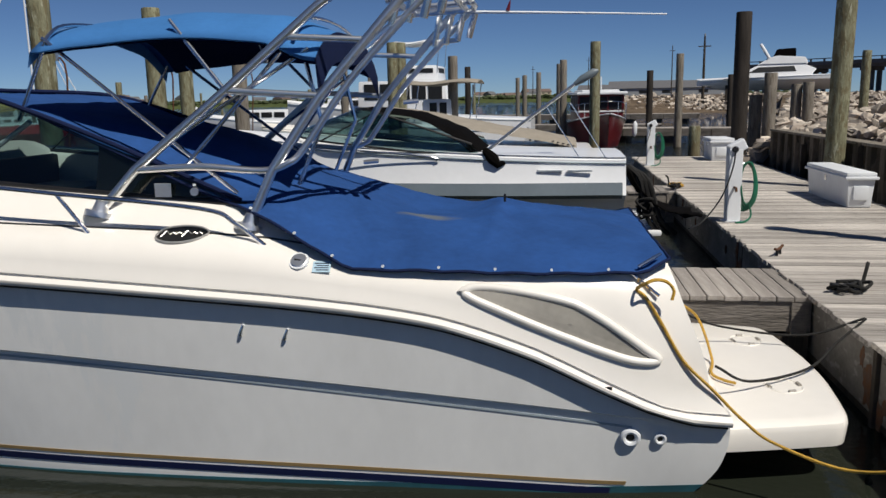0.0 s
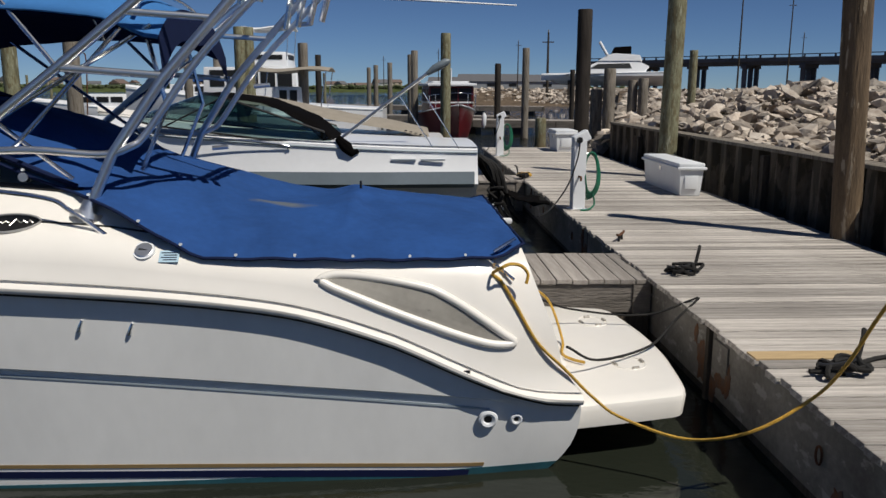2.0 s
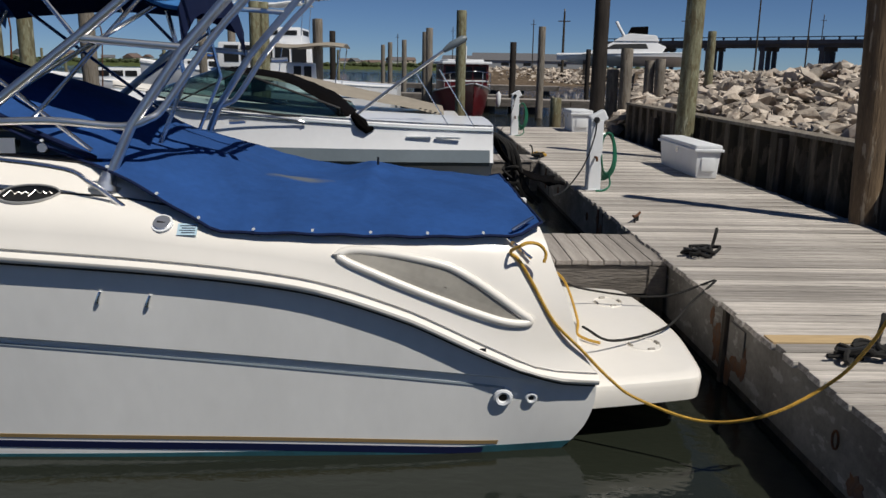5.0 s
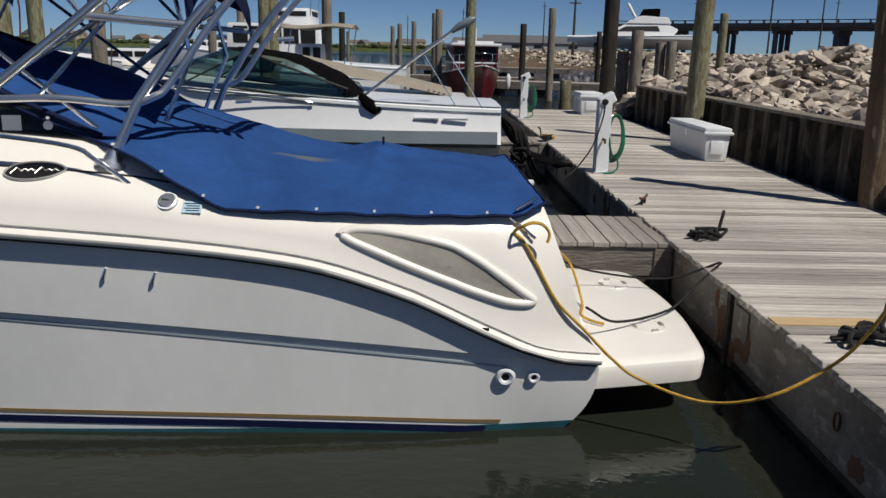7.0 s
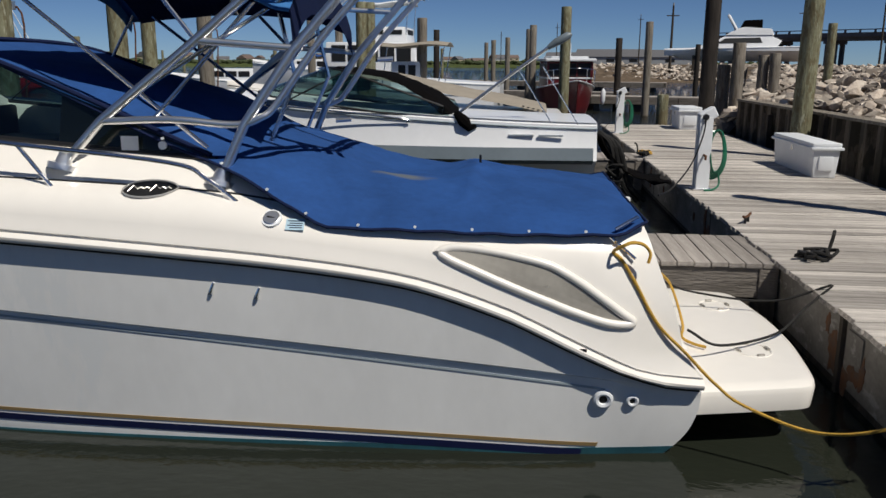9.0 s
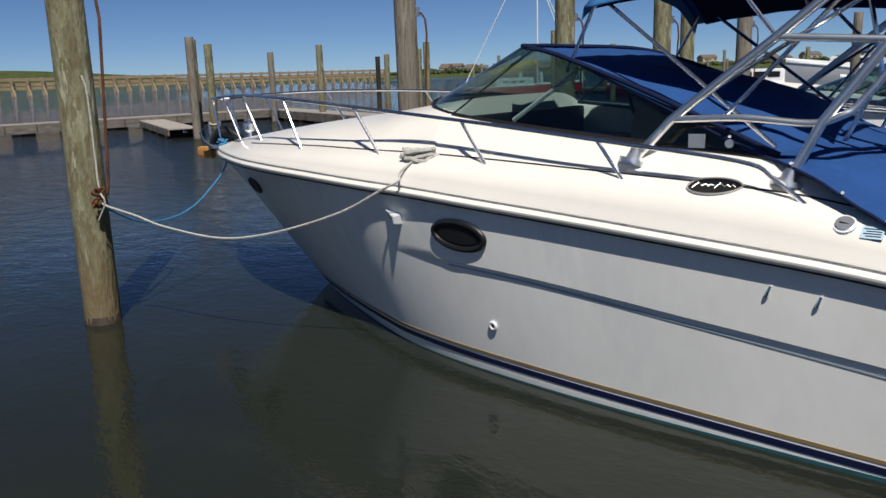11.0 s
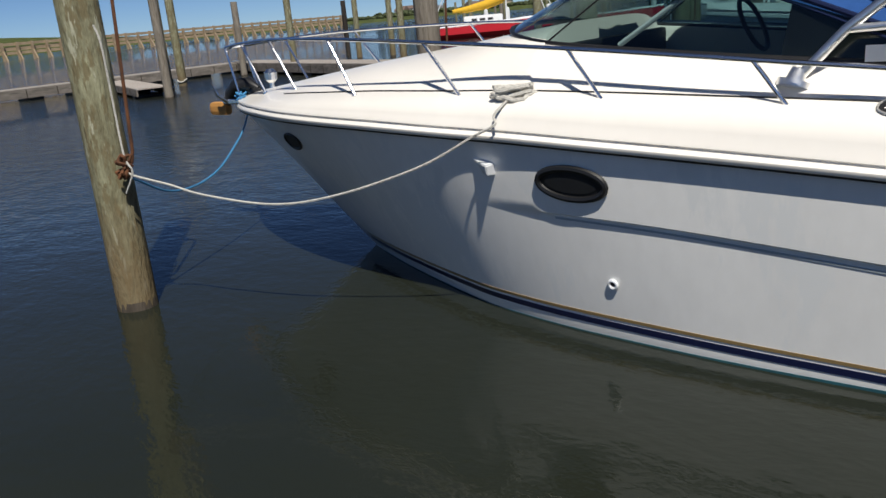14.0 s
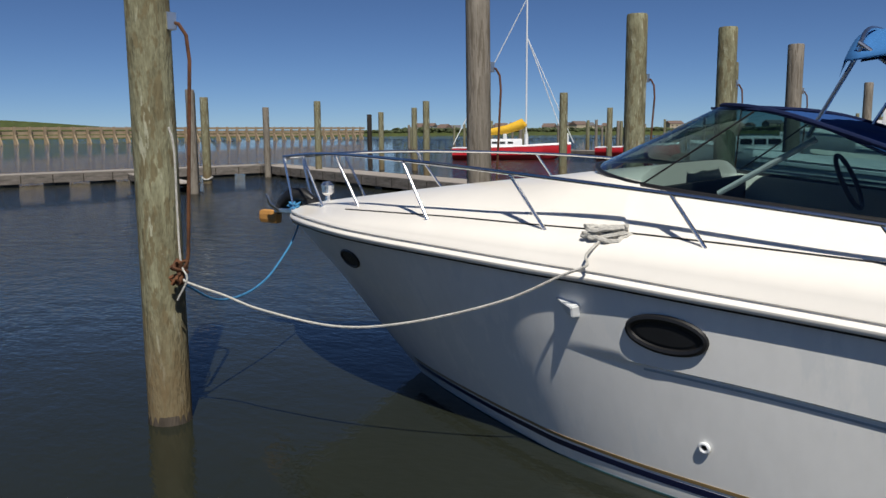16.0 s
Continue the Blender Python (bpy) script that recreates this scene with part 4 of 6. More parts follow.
for y in (-1.35, 2.8, 6.9, 11):
    part("iron_strap", boxm(.008, .018, y, y + .07, .2, .56), RUST, dock, "rusty iron strap")
    part("dock_bolt", tubem([(.0, y + .035, .45), (.012, y + .035, .45)], .02, 8), RUST, dock)
part("joint_post", boxm(-.012, .02, -1.37, -1.31, .02, .60, .004), DARKTIMBER, dock, "dark timber joint post")
part("pale_plate", boxm(.006, .019, -1.66, -1.42, .33, .52, .004), FASCIA, dock, "pale patched plate with a rusty rim")


RUSTSTAIN = material("rust_stain", (.19, .085, .04), .9, vary=.4, scale=16, bump=.5, second=(.12, .10, .085), spec=.1)


def rust_patch(y, z, w, h, seed):
    """A thin crust of rust with a ragged outline that runs downwards."""
    r3 = random.Random(seed)
    bm = bmesh.new()
    n = 22
    pts = []
    for i in range(n):
        a = 2 * math.pi * i / n
        k = r3.uniform(.65, 1.1) * (1.25 if math.sin(a) < -.3 and i % 3 == 0 else 1)
        pts.append((y + w * k * math.cos(a), z + h * k * math.sin(a)))
    grid(bm, [[(x, c[0] + (p[0] - c[0]) * q, c[1] + (p[1] - c[1]) * q) for p in pts] for c in ((y, z),) for x, q in ((.02, 1.0), (.015, .97), (.013, .5), (.0125, .02))], closed=True)
    return part("rust_crust", bm, RUSTSTAIN, dock, "flaking rust crust")


for y, z, w, h, k in ((-1.18, .30, .10, .15, 1), (-1.34, .16, .16, .10, 2), (-1.66, .30, .05, .13, 3), (-1.05, .45, .05, .07, 4), (-1.55, .24, .12, .06, 5), (2.7, .25, .12, .16, 6), (2.9, .42, .05, .08, 7), (-4.6, .32, .05, .12, 8), (-3.1, .2, .09, .07, 9)):
    rust_patch(y, z, w, h, k)

for y in (-6.1, -4.0, -2.9, .9, 3.4, 5.6):
    part("ring_bolt", tubem([(.0, y + .03 * math.cos(t), .36 + .05 * math.sin(t)) for t in (i * math.pi / 6 for i in range(12))], .007, 5, closed=True), RUST, dock, "rusty ring bolt")
for y in (-5.3, -1.33, 2.6, 6.6, 10.6):
    part("board_joint", boxm(.014, .022, y, y + .012, .11, .57), DARKTIMBER, dock)
# finger piers
def finger(x0, x1, y0, y1, z, n, label):
    th = thing("finger_pier", DOCK, label, "dock", kind="structure", group="finger piers")
    part("beam", boxm(x0, x1, y0, y0 + .06, z - .3, z - .045, .005), TIMBER, th, "grey timber edge beam")
    part("beam", boxm(x0, x1, y1 - .06, y1, z - .3, z - .045, .005), TIMBER, th)
    part("post", boxm(x1 - .16, x1 - .03, y0 - .015, y0 + .12, -.6, z - .05, .005), TIMBER, th)
    me = None
    w = (x1 - x0) / n
    for i in range(n):
        if me is None:
            ob = part("plank", boxm(0, w - .008, y0 - .02, y1 + .02, z - .042, z, .006), PLANK_ALONG, th)
            me = ob.data
        else:
            ob = new("plank", me)
            ob.parent = th
        ob.location = (x0 + i * w, 0, rnd.uniform(-.003, .003))
    return th


PLANK_ALONG = material("weathered_planks_along", (0.40, 0.365, 0.33), 0.85, vary=0.2, scale=1.6, bump=0.6, bump_scale=14, stretch=(9, .8, 9), per_piece=0.25, second=(0.22, 0.195, 0.175), spec=0.2)
finger(-3.6, .0, .02, 1.12, .60, 26, "short weathered finger pier beside the cruiser")
finger(-3.6, .0, 7.6, 8.5, .60, 26, "short weathered finger pier beyond the second boat")
part("finger_brace", boxm(-3.6, -.02, .0, .04, .05, .28), DARKTIMBER, dock, "dark lower brace")


def pile(x, y, ztop, r, mat, label, hook=0.0, lean=(0, 0), group="mooring piles"):
    th = thing("mooring_pile", pose(x, y, 0), label, "piling", group=group)
    bm = bmesh.new()
    zz = [-1.2, -.4, 0, .4, 1, 1.6, 2.2, 2.8, 3.4, ztop - .03, ztop]
    zz = sorted(z for z in set(zz) if z <= ztop)
    rows = []
    ph = x * 3 + y
    for z in zz:
        k = r * (1.04 - .03 * z / max(ztop, .1)) * (0.93 if z == ztop else 1)
        rows.append([(lean[0] * z + k * (1 + .035 * noise.noise(Vector((math.cos(a) * 1.5 + ph, math.sin(a) * 1.5, z * .6)))) * math.cos(a), lean[1] * z + k * (1 + .035 * noise.noise(Vector((math.cos(a) * 1.5 + ph, math.sin(a) * 1.5 + 7, z * .6)))) * math.sin(a), z) for a in (2 * math.pi * i / 18 for i in range(18))])
    vs = grid(bm, rows, closed=True)
    bm.faces.new(vs[-1])
    part("shaft", bm, mat, th, "", True)
    bm = bmesh.new()
    tube(bm, [(0, 0, -.3), (0, 0, .05), (0, 0, .12)], r, 18, radii=[r * 1.07, r * 1.065, r * 1.03])
    part("tide_band", bm, DARKTIMBER, th, "dark wet tide band", True)
    if hook:
        c = Vector((math.cos(hook), math.sin(hook), 0))
        L = Vector((lean[0], lean[1], 0))
        h0 = min(ztop - .9, 3.0)
        pt = [c * r * .95 + L * h0 + Vector((0, 0, h0)), c * (r + .07) + L * h0 + Vector((0, 0, h0 - .02)), c * (r + .12) + L * h0 + Vector((0, 0, h0 - .10)), c * (r + .135) + L * h0 + Vector((0, 0, h0 - .28)), c * (r + .05) + Vector((0, 0, 1.32)), c * (r + .03) + Vector((0, 0, 1.22)), c * r * .9 + Vector((0, 0, 1.2))]
        part("slide_rod", tubem(pt, .014, 8), RUST, th, "rusty iron mooring rod", True)
        part("rod_plate", boxm(-.035, .035, -.035, .035, h0 - .06, h0 + .06, m=Matrix.Translation(c * (r + .005) + L * h0)), ALU, th)
    return th


GREEN_L = "tall greenish weathered timber mooring pile"
GREY_L = "tall greyed timber mooring pile"
DARK_L = "dark tarred timber pile"
pile(-7.43, 2.63, 4.3, .152, PILE, "green weathered piling holding the bow lines", hook=.75, lean=(-.02, .01))
pile(-8.66, 7.58, 4.4, .15, PILEGREY, GREY_L, hook=.8, lean=(-.01, 0))
pile(-8.10, 10.35, 3.85, .15, PILE, GREEN_L, hook=.8)
for x, y, zt, mt, hk in ((-7.85, 12.75, 3.85, PILE, .8), (-9.5, 16.5, 3.6, PILE, 0), (-8.1, 16.3, 3.85, PILEGREY, .8), (-6.6, 22.7, 3.85, PILE, 0), (-6.0, 28, 3.7, PILEGREY, 0)):
    pile(x, y, zt, .15, mt, GREEN_L, hook=hk)
EYE16, EYE1 = (-1.85, -.14), (.2, .24)
for ex, ey, bear, el, zt, mt in (
    (*EYE16, 61.23, .0517, 3.7, PILEGREY), (*EYE16, 52.79, .0384, 3.6, PILE), (*EYE16, 45.21, .038, 3.6, PILE), (*EYE16, 48.39, .0247, 3.3, PILE), (*EYE16, 46.05, .0299, 3.5, PILE),
    (*EYE16, 35.62, .0466, 3.6, PILE), (*EYE16, 32.46, .0278, 3.4, PILE), (*EYE16, 56.3, .031, 3.4, PILEGREY), (*EYE16, 49.2, .022, 3.3, PILEDARK),
    (*EYE1, 2.8, .067, 3.85, PILE), (*EYE1, 4.94, .0458, 3.85, PILEGREY), (*EYE1, 6.63, .0311, 3.8, PILEGREY), (*EYE1, 8.08, .025, 3.8, PILEGREY), (*EYE1, 12.68, .0534, 3.85, PILEGREY), (*EYE1, 11.57, .0399, 3.85, PILEDARK), (*EYE1, 16.26, .0711, 3.85, PILE),
    (*EYE1, -.88, .0307, 3.4, PILEDARK), (*EYE1, -2.8, .0492, 3.9, PILEGREY), (*EYE1, -6.04, .0233, 3.4, PILEDARK), (*EYE1, 5.2, .041, 3.8, PILEGREY), (*EYE1, 18.3, .045, 3.7, PILEGREY), (*EYE1, 7.6, .028, 3.7, PILEGREY), (*EYE1, 20.2, .05, 3.8, PILEGREY)):
    d = (zt - 2.17) / el
    d = min(d, 62)
    b = radians(bear)
    pile(ex - d * math.sin(b), ey + d * math.cos(b), 2.17 + el * d, .15, mt, GREEN_L if mt is PILE else GREY_L if mt is PILEGREY else DARK_L)
for x, y in ((-27.9, 5.6), (-33.4, 8.2), (-29.4, 15.0), (-33, 17.6)):
    pile(x, y, 3.7, .17, PILE, "greenish pile at the end of a floating finger")
    alone("white_pile_rope", tubem([(x + .2 * math.cos(t), y + .2 * math.sin(t), .30 + .05 * math.sin(t * 2)) for t in (i * math.pi / 8 for i in range(16))], .03, 6, closed=True), ROPEW, "white rope loop round a dock pile", "rope", True, group="pile ropes")
rnd = random.Random(11)
for i in range(46):
    b = radians(rnd.uniform(9, 47))
    d = rnd.uniform(55, 120)
    pile(-2 - d * math.sin(b), d * math.cos(b), rnd.uniform(2.6, 3.7), .15, rnd.choice((PILE, PILEGREY)), "distant timber mooring pile", group="distant piles")
# piles along the bulkhead
pile(4.13, 8.98, 4.3, .145, PILEBROWN, "brown knotty pile beside the dock", lean=(-.045, 0))
pile(3.50, 15.1, 4.7, .160, PILE, "tall green pile beside the dock", lean=(.012, 0))
pile(2.78, 22.2, 4.25, .19, PILEDARK, DARK_L)
for x, y, zt, mt in ((3.55, 22.6, 2.75, PILEGREY), (3.25, 22.9, 2.2, PILEGREY), (1.85, 24.5, 1.35, PILE), (8.6, 34, 3.75, PILE), (5.3, 27, 2.55, PILEGREY), (5.0, 27.2, 2.5, PILEGREY)):
    pile(x, y, zt, .16, mt, "short timber pile by the bulkhead")


# pedestals with hose
def pedestal(x, y, label):
    th = thing("dock_pedestal", DOCK @ pose(x, y, DZ, 0, 0, rnd.uniform(-8, 8)), label, "dock pedestal", group="dock pedestals")
    part("post", boxm(-.085, .085, -.075, .075, 0, .93, .008), PLASTIC, th, "white painted post")
    part("cap", boxm(-.095, .12, -.07, .07, -.07, .07, .02, m=pose(.015, 0, .95, 0, -28, 0)), PLASTIC, th, "white angled cap")
    part("outlet", tubem([(-.02, -.075, .93), (-.02, -.10, .93)], .04, 12), BLACK, th, "black socket")
    part("tap", tubem([(-.01, -.07, .45), (-.01, -.15, .45), (-.01, -.16, .40)], .016, 8), RUST, th, "brass tap")
    part("base", boxm(-.12, .12, -.1, .1, 0, .02, .004), ALU, th)
    r2 = random.Random(3)
    for k in range(6):
        o = r2.uniform(-.02, .02)
        part("hose_loop", tubem([(.17 + o + (.085 + .012 * k) * math.cos(t), -.01 + .02 * k - .05 + .015 * math.sin(3 * t), .50 - .012 * k + (.27 + .008 * k) * math.sin(t)) for t in (j * math.pi / 12 for j in range(24))], .0125, 6, closed=True), HOSE, th, "green garden hose loop", True)
    part("hose_tail", tubem(smooth_path([(.20, -.02, .25), (.22, -.05, .08), (.12, -.12, .015), (.0, -.16, .013)], 5), .0125, 6), HOSE, th)
    part("cable", tubem(smooth_path([(-.02, -.10, .93), (-.06, -.14, .7), (-.2, -.2, .35), (-.45, -.3, .06), (-.7, -.6, .015)], 5), .01, 6), BLACK, th, "dark shore power cable")
    part("hose_bracket", tubem([(.08, 0, .74), (.2, 0, .76)], .012, 6), ALU, th)
    return th


pedestal(.17, 3.95, "white dock pedestal with coiled green hose")
pedestal(.12, 12.65, "white dock pedestal with coiled green hose")


def dock_box(x0, x1, y0, y1, h, label):
    th = thing("dock_box", DOCK @ pose((x0 + x1) / 2, (y0 + y1) / 2, DZ), label, "storage box", group="dock boxes")
    w, l = (x1 - x0) / 2, (y1 - y0) / 2
    part("body", boxm(-w, w, -l, l, 0.0, h * .80, .015, taper=.03), PLASTIC, th, "white moulded body", True)
    part("lid", boxm(-w - .04, w + .04, -l - .04, l + .04, h * .79, h * .88, .018), PLASTIC, th, "white lid", True)
    part("lid_top", boxm(-w - .02, w + .02, -l - .01, l + .01, h * .87, h, .03), PLASTIC, th, "", True)
    part("recess_frame", boxm(-w * .55, w * .55, -l - .012, -l + .03, h * .22, h * .62, .012), PLASTIC, th, "", True)
    part("hasp", boxm(-w - .012, -w + .01, -.04, .04, h * .62, h * .8, .004), STEEL, th, "steel hasp")
    return th


dock_box(1.99, 2.36, 5.25, 7.1, .50, "long white plastic dock box on the planks")
dock_box(1.72, 2.25, 13.9, 15.0, .55, "white plastic dock box near the dock's end")


def dock_cleat(x, y, rot, rope, label):
    th = thing("dock_cleat", DOCK @ pose(x, y, DZ, 0, 0, rot), label, "cleat", group="dock cleats")
    part("horn", tubem(smooth_path([(-.13, 0, .085), (-.06, 0, .07), (.06, 0, .07), (.13, 0, .085)], 4), .014, 8), RUST if not rope else BLACK, th, "", True)
    for s in (-.045, .045):
        part("leg", tubem([(s * 1.3, 0, 0), (s, 0, .07)], .014, 8), BLACK, th)
    if rope:
        r2 = random.Random(rope)
        pts = [Vector((.15 * math.sin(i * .9) * r2.uniform(.5, 1.2) + .03 * i / 8, .10 * math.cos(i * 1.3) * r2.uniform(.5, 1.2), .02 + .035 * r2.random() * 2)) for i in range(26)]
        part("tangled_rope", tubem(smooth_path(pts, 4), .015, 6), ROPEK, th, "tangled black rope", True)
        part("rope_end", tubem(smooth_path([(.2, .05, .03), (.26, .1, .08), (.3, .12, .17), (.34, .16, .2)], 4), .015, 6), ROPEK, th)
    return th


dock_cleat(.16, 1.68, 60, 0, "small rusty dock cleat on bare planks")
dock_cleat(.26, .08, 20, 5, "dock cleat wound with tangled black rope")
dock_cleat(.30, -2.45, 15, 8, "dock cleat wound with tangled black rope")
dock_cleat(-.02, 7.75, 80, 3, "dock cleat with yellow and black rope")
alone("yellow_rope_heap", tubem(smooth_path([DOCK @ Vector((.02 + .12 * math.sin(i * 1.7), 7.9 + .1 * math.cos(i * 2.3), .66 + .02 * (i % 3))) for i in range(14)], 4), .018, 6), ROPEY, "heap of yellow rope on the dock edge", "rope", True)
alone("black_line_at_dock", tubem(smooth_path([(2.0, 4.55, .66), (2.2, 4.6, .65), (2.6, 4.9, .64), (3.2, 4.9, .64)], 5), .014, 6), ROPEK, "black rope lying across the dock planks", "rope", True)

# ---------- bulkhead, riprap, shore ----------
bulk = thing("bulkhead", DOCK, "dark corrugated sheet-pile bulkhead with a pale cap", "retaining wall", kind="structure")
bm = bmesh.new()
BX = 2.98
prof = []
y = -9.0
while y < 13.3:
    prof += [(BX, y), (BX, y + .22), (BX + .20, y + .30), (BX + .20, y + .52)]
    y += .60
grid(bm, [[(x, yy, z) for x, yy in prof] for z in (-1.0, .3, 1.36)])
part("sheet_pile", bm, SHEET, bulk, "dark stained sheet piling")
bm = bmesh.new()
grid(bm, [[(BX + i * .6, 13.3 + (.14 if i % 2 else 0), z) for i in range(24)] for z in (-1, 1.36)])
part("sheet_return", bm, SHEET, bulk)
part("cap", boxm(BX - .05, BX + .26, -9, 13.35, 1.36, 1.41, .01), PILEGREY, bulk, "pale weathered cap timber")
for i in range(7):
    part("bulkhead_post", boxm(BX - .10, BX - .005, -8 + i * 3.1, -7.88 + i * 3.1, -.8, 1.2 + .1 * (i % 3), .008), DARKTIMBER, bulk, "")


def land_z(x, y):
    """Height of the land, in dock coordinates."""
    r = smoothstep(2.9, 7.5, x - .02 * y) * .86 + .25 * noise.noise(Vector((x * .25, y * .25, 3)))
    return 1.18 + r * smoothstep(30, 14, y)


bm = bmesh.new()
grid(bm, [[(BX + .1 + i * .75, -10 + j * .75, land_z(BX + .1 + i * .75, -10 + j * .75)) for i in range(40)] for j in range(32)])
mound = alone("earth_mound", bm, EARTH, "brown earth under the riprap", "ground", True, DOCK, kind="structure")


def rock_mass(name, spots, label, m, seed):
    """spots: (x, y, z, size) list -> one mesh of angular stones."""
    r2 = random.Random(seed)
    base = []
    for k in range(7):
        b = bmesh.new()
        bmesh.ops.create_icosphere(b, subdivisions=1, radius=1)
        for v in b.verts:
            v.co *= r2.uniform(.85, 1.15)
        pl = [(Vector((r2.gauss(0, 1), r2.gauss(0, 1), r2.gauss(0, 1))).normalized(), r2.uniform(.36, .74)) for _ in range(10)]
        for v in b.verts:
            for nrm, d in pl:
                t = v.co.dot(nrm)
                if t > d:
                    v.co -= nrm * (t - d)
        base.append((np.array([v.co[:] for v in b.verts]), [[v.index for v in f.verts] for f in b.faces]))
        b.free()
    V, F, n = [], [], 0
    for x, y, z, sz in spots:
        vv, ff = base[r2.randrange(7)]
        M = np.array((Euler((r2.uniform(-.5, .5), r2.uniform(-.5, .5), r2.uniform(0, 6.3))).to_matrix() @ Matrix.Diagonal((r2.uniform(.8, 1.7), r2.uniform(.6, 1.1), r2.uniform(.3, .8)))))
        V.append(vv @ M.T * sz + np.array((x, y, z)))
        F += [[i + n for i in f] for f in ff]
        n += len(vv)
    me = bpy.data.meshes.new(name)
    me.from_pydata(np.concatenate(V).tolist(), [], F)
    me.materials.append(ROCKVAR)
    ob = new(name, me)
    ob.matrix_world = m
    return tagged(ob, label, "rocks", kind="stuff")


ROCKVAR = ROCK.copy()
nt = ROCKVAR.node_tree
geo = nt.nodes.new("ShaderNodeNewGeometry")
mr = nt.nodes.new("ShaderNodeMapRange")
mr.inputs[3].default_value, mr.inputs[4].default_value = .40, 1.35
hs = nt.nodes.new("ShaderNodeHueSaturation")
bsdf = nt.nodes["Principled BSDF"]
src = bsdf.inputs["Base Color"].links[0].from_socket
nt.links.new(geo.outputs["Random Per Island"], mr.inputs[0])
nt.links.new(mr.outputs[0], hs.inputs["Value"])
nt.links.new(src, hs.inputs["Color"])
nt.links.new(hs.outputs[0], bsdf.inputs["Base Color"])
rnd = random.Random(21)
spots = []
for i in range(11000):
    x, y = BX + .55 + 15 * rnd.random() ** 1.3, rnd.uniform(-6, 15)
    spots.append((x, y, land_z(x, y) + rnd.uniform(-.04, .24), rnd.choice((.04, .05, .06, .07, .09, .11, .14, .19, .24)) * (1.15 if x < 7 else 1.3)))
near = [p for p in spots if p[0] < BX + 2.6 and -1 < p[1] < 12.5 and p[3] > .10][:290]
far = [p for p in spots if p not in near]
rock_mass("riprap", far, "heap of pale broken riprap stones", DOCK, 5)
revet = thing("stone_revetment", DOCK, "pale broken stones lying along the bulkhead cap", "rocks")
STONES = []
r2 = random.Random(17)
for k in range(6):
    b = bmesh.new()
    bmesh.ops.create_icosphere(b, subdivisions=2, radius=1)
    for _ in range(12):
        nrm, d = Vector((r2.gauss(0, 1), r2.gauss(0, 1), r2.gauss(0, 1))).normalized(), r2.uniform(.34, .72)
        for v in b.verts:
            t = v.co.dot(nrm)
            if t > d:
                v.co -= nrm * (t - d)
    bmesh.ops.dissolve_limit(b, angle_limit=radians(3), verts=b.verts, edges=b.edges)
    me = bpy.data.meshes.new("stone")
    b.to_mesh(me)
    b.free()
    me.materials.append(ROCKP)
    STONES.append(me)
for x, y, z, sz in near:
    ob = new("stone", r2.choice(STONES))
    ob.parent = revet
    ob.location = (x, y, z)
    ob.rotation_euler = (r2.uniform(-.5, .5), r2.uniform(-.5, .5), r2.uniform(0, 6.3))
    ob.scale = (sz * r2.uniform(.8, 1.5), sz * r2.uniform(.6, 1.0), sz * r2.uniform(.45, .8))


# far bank with riprap
bm = bmesh.new()
grid(bm, [[(-6 + i * 6, 105 + d - .55 * max(0, i * 6 - 20) + 3 * noise.noise(Vector((i * .4, 0, 9))), z) for i in range(60)] for d, z in ((-3, -.5), (2.5, .6), (7, 1.9), (16, 2.0), (60, 2.1), (300, 2.2))])
alone("far_bank", bm, EARTH, "low brown bank beyond the basin", "ground", True, kind="structure")
spots = []
for i in range(2200):
    x = rnd.uniform(-5, 70)
    t = rnd.random()
    yb = 105 - .55 * max(0, x - 14)
    spots.append((x, yb + 1 + 6 * t, .2 + 1.8 * t + rnd.uniform(0, .25), rnd.uniform(.3, .65)))
rock_mass("far_riprap", spots, "far slope of pale riprap stones", Matrix(), 6)
bm = bmesh.new()
grid(bm, [[(max(3.3, .165 * y) + o, y, z if o > -.5 else -.8) for o in (-1.2, 0, 9, 40, 120, 600)] for y, z in ((20.2, -.8), (21.2, 1.15), (32, 1.4), (60, 1.7), (110, 2.0), (400, 2.2))])
alone("yard_ground", bm, EARTH, "bare earth yard behind the bulkhead", "ground", True, kind="structure")
spots = []
for i in range(1800):
    y = 20.8 + 45 * rnd.random() ** 1.5
    x = max(3.3, .165 * y) - .6 + 14 * rnd.random() ** 1.6
    spots.append((x, y, min(1.15 + (y - 21) * .016, .2 + (x - max(3.3, .165 * y) + .8) * 1.1) + rnd.uniform(0, .2), rnd.uniform(.12, .38)))
rock_mass("yard_riprap", spots, "scattered pale riprap along the yard's edge", Matrix(), 9)
bm = bmesh.new()
grid(bm, [[(x, y, z) for x in (11, 40, 120, 600)] for y, z in ((-60, 1.9), (-8, 1.9), (8, 2.0), (21, 1.6))])
alone("yard_ground", bm, EARTH, "bare earth yard behind the bulkhead", "ground", True, kind="structure")

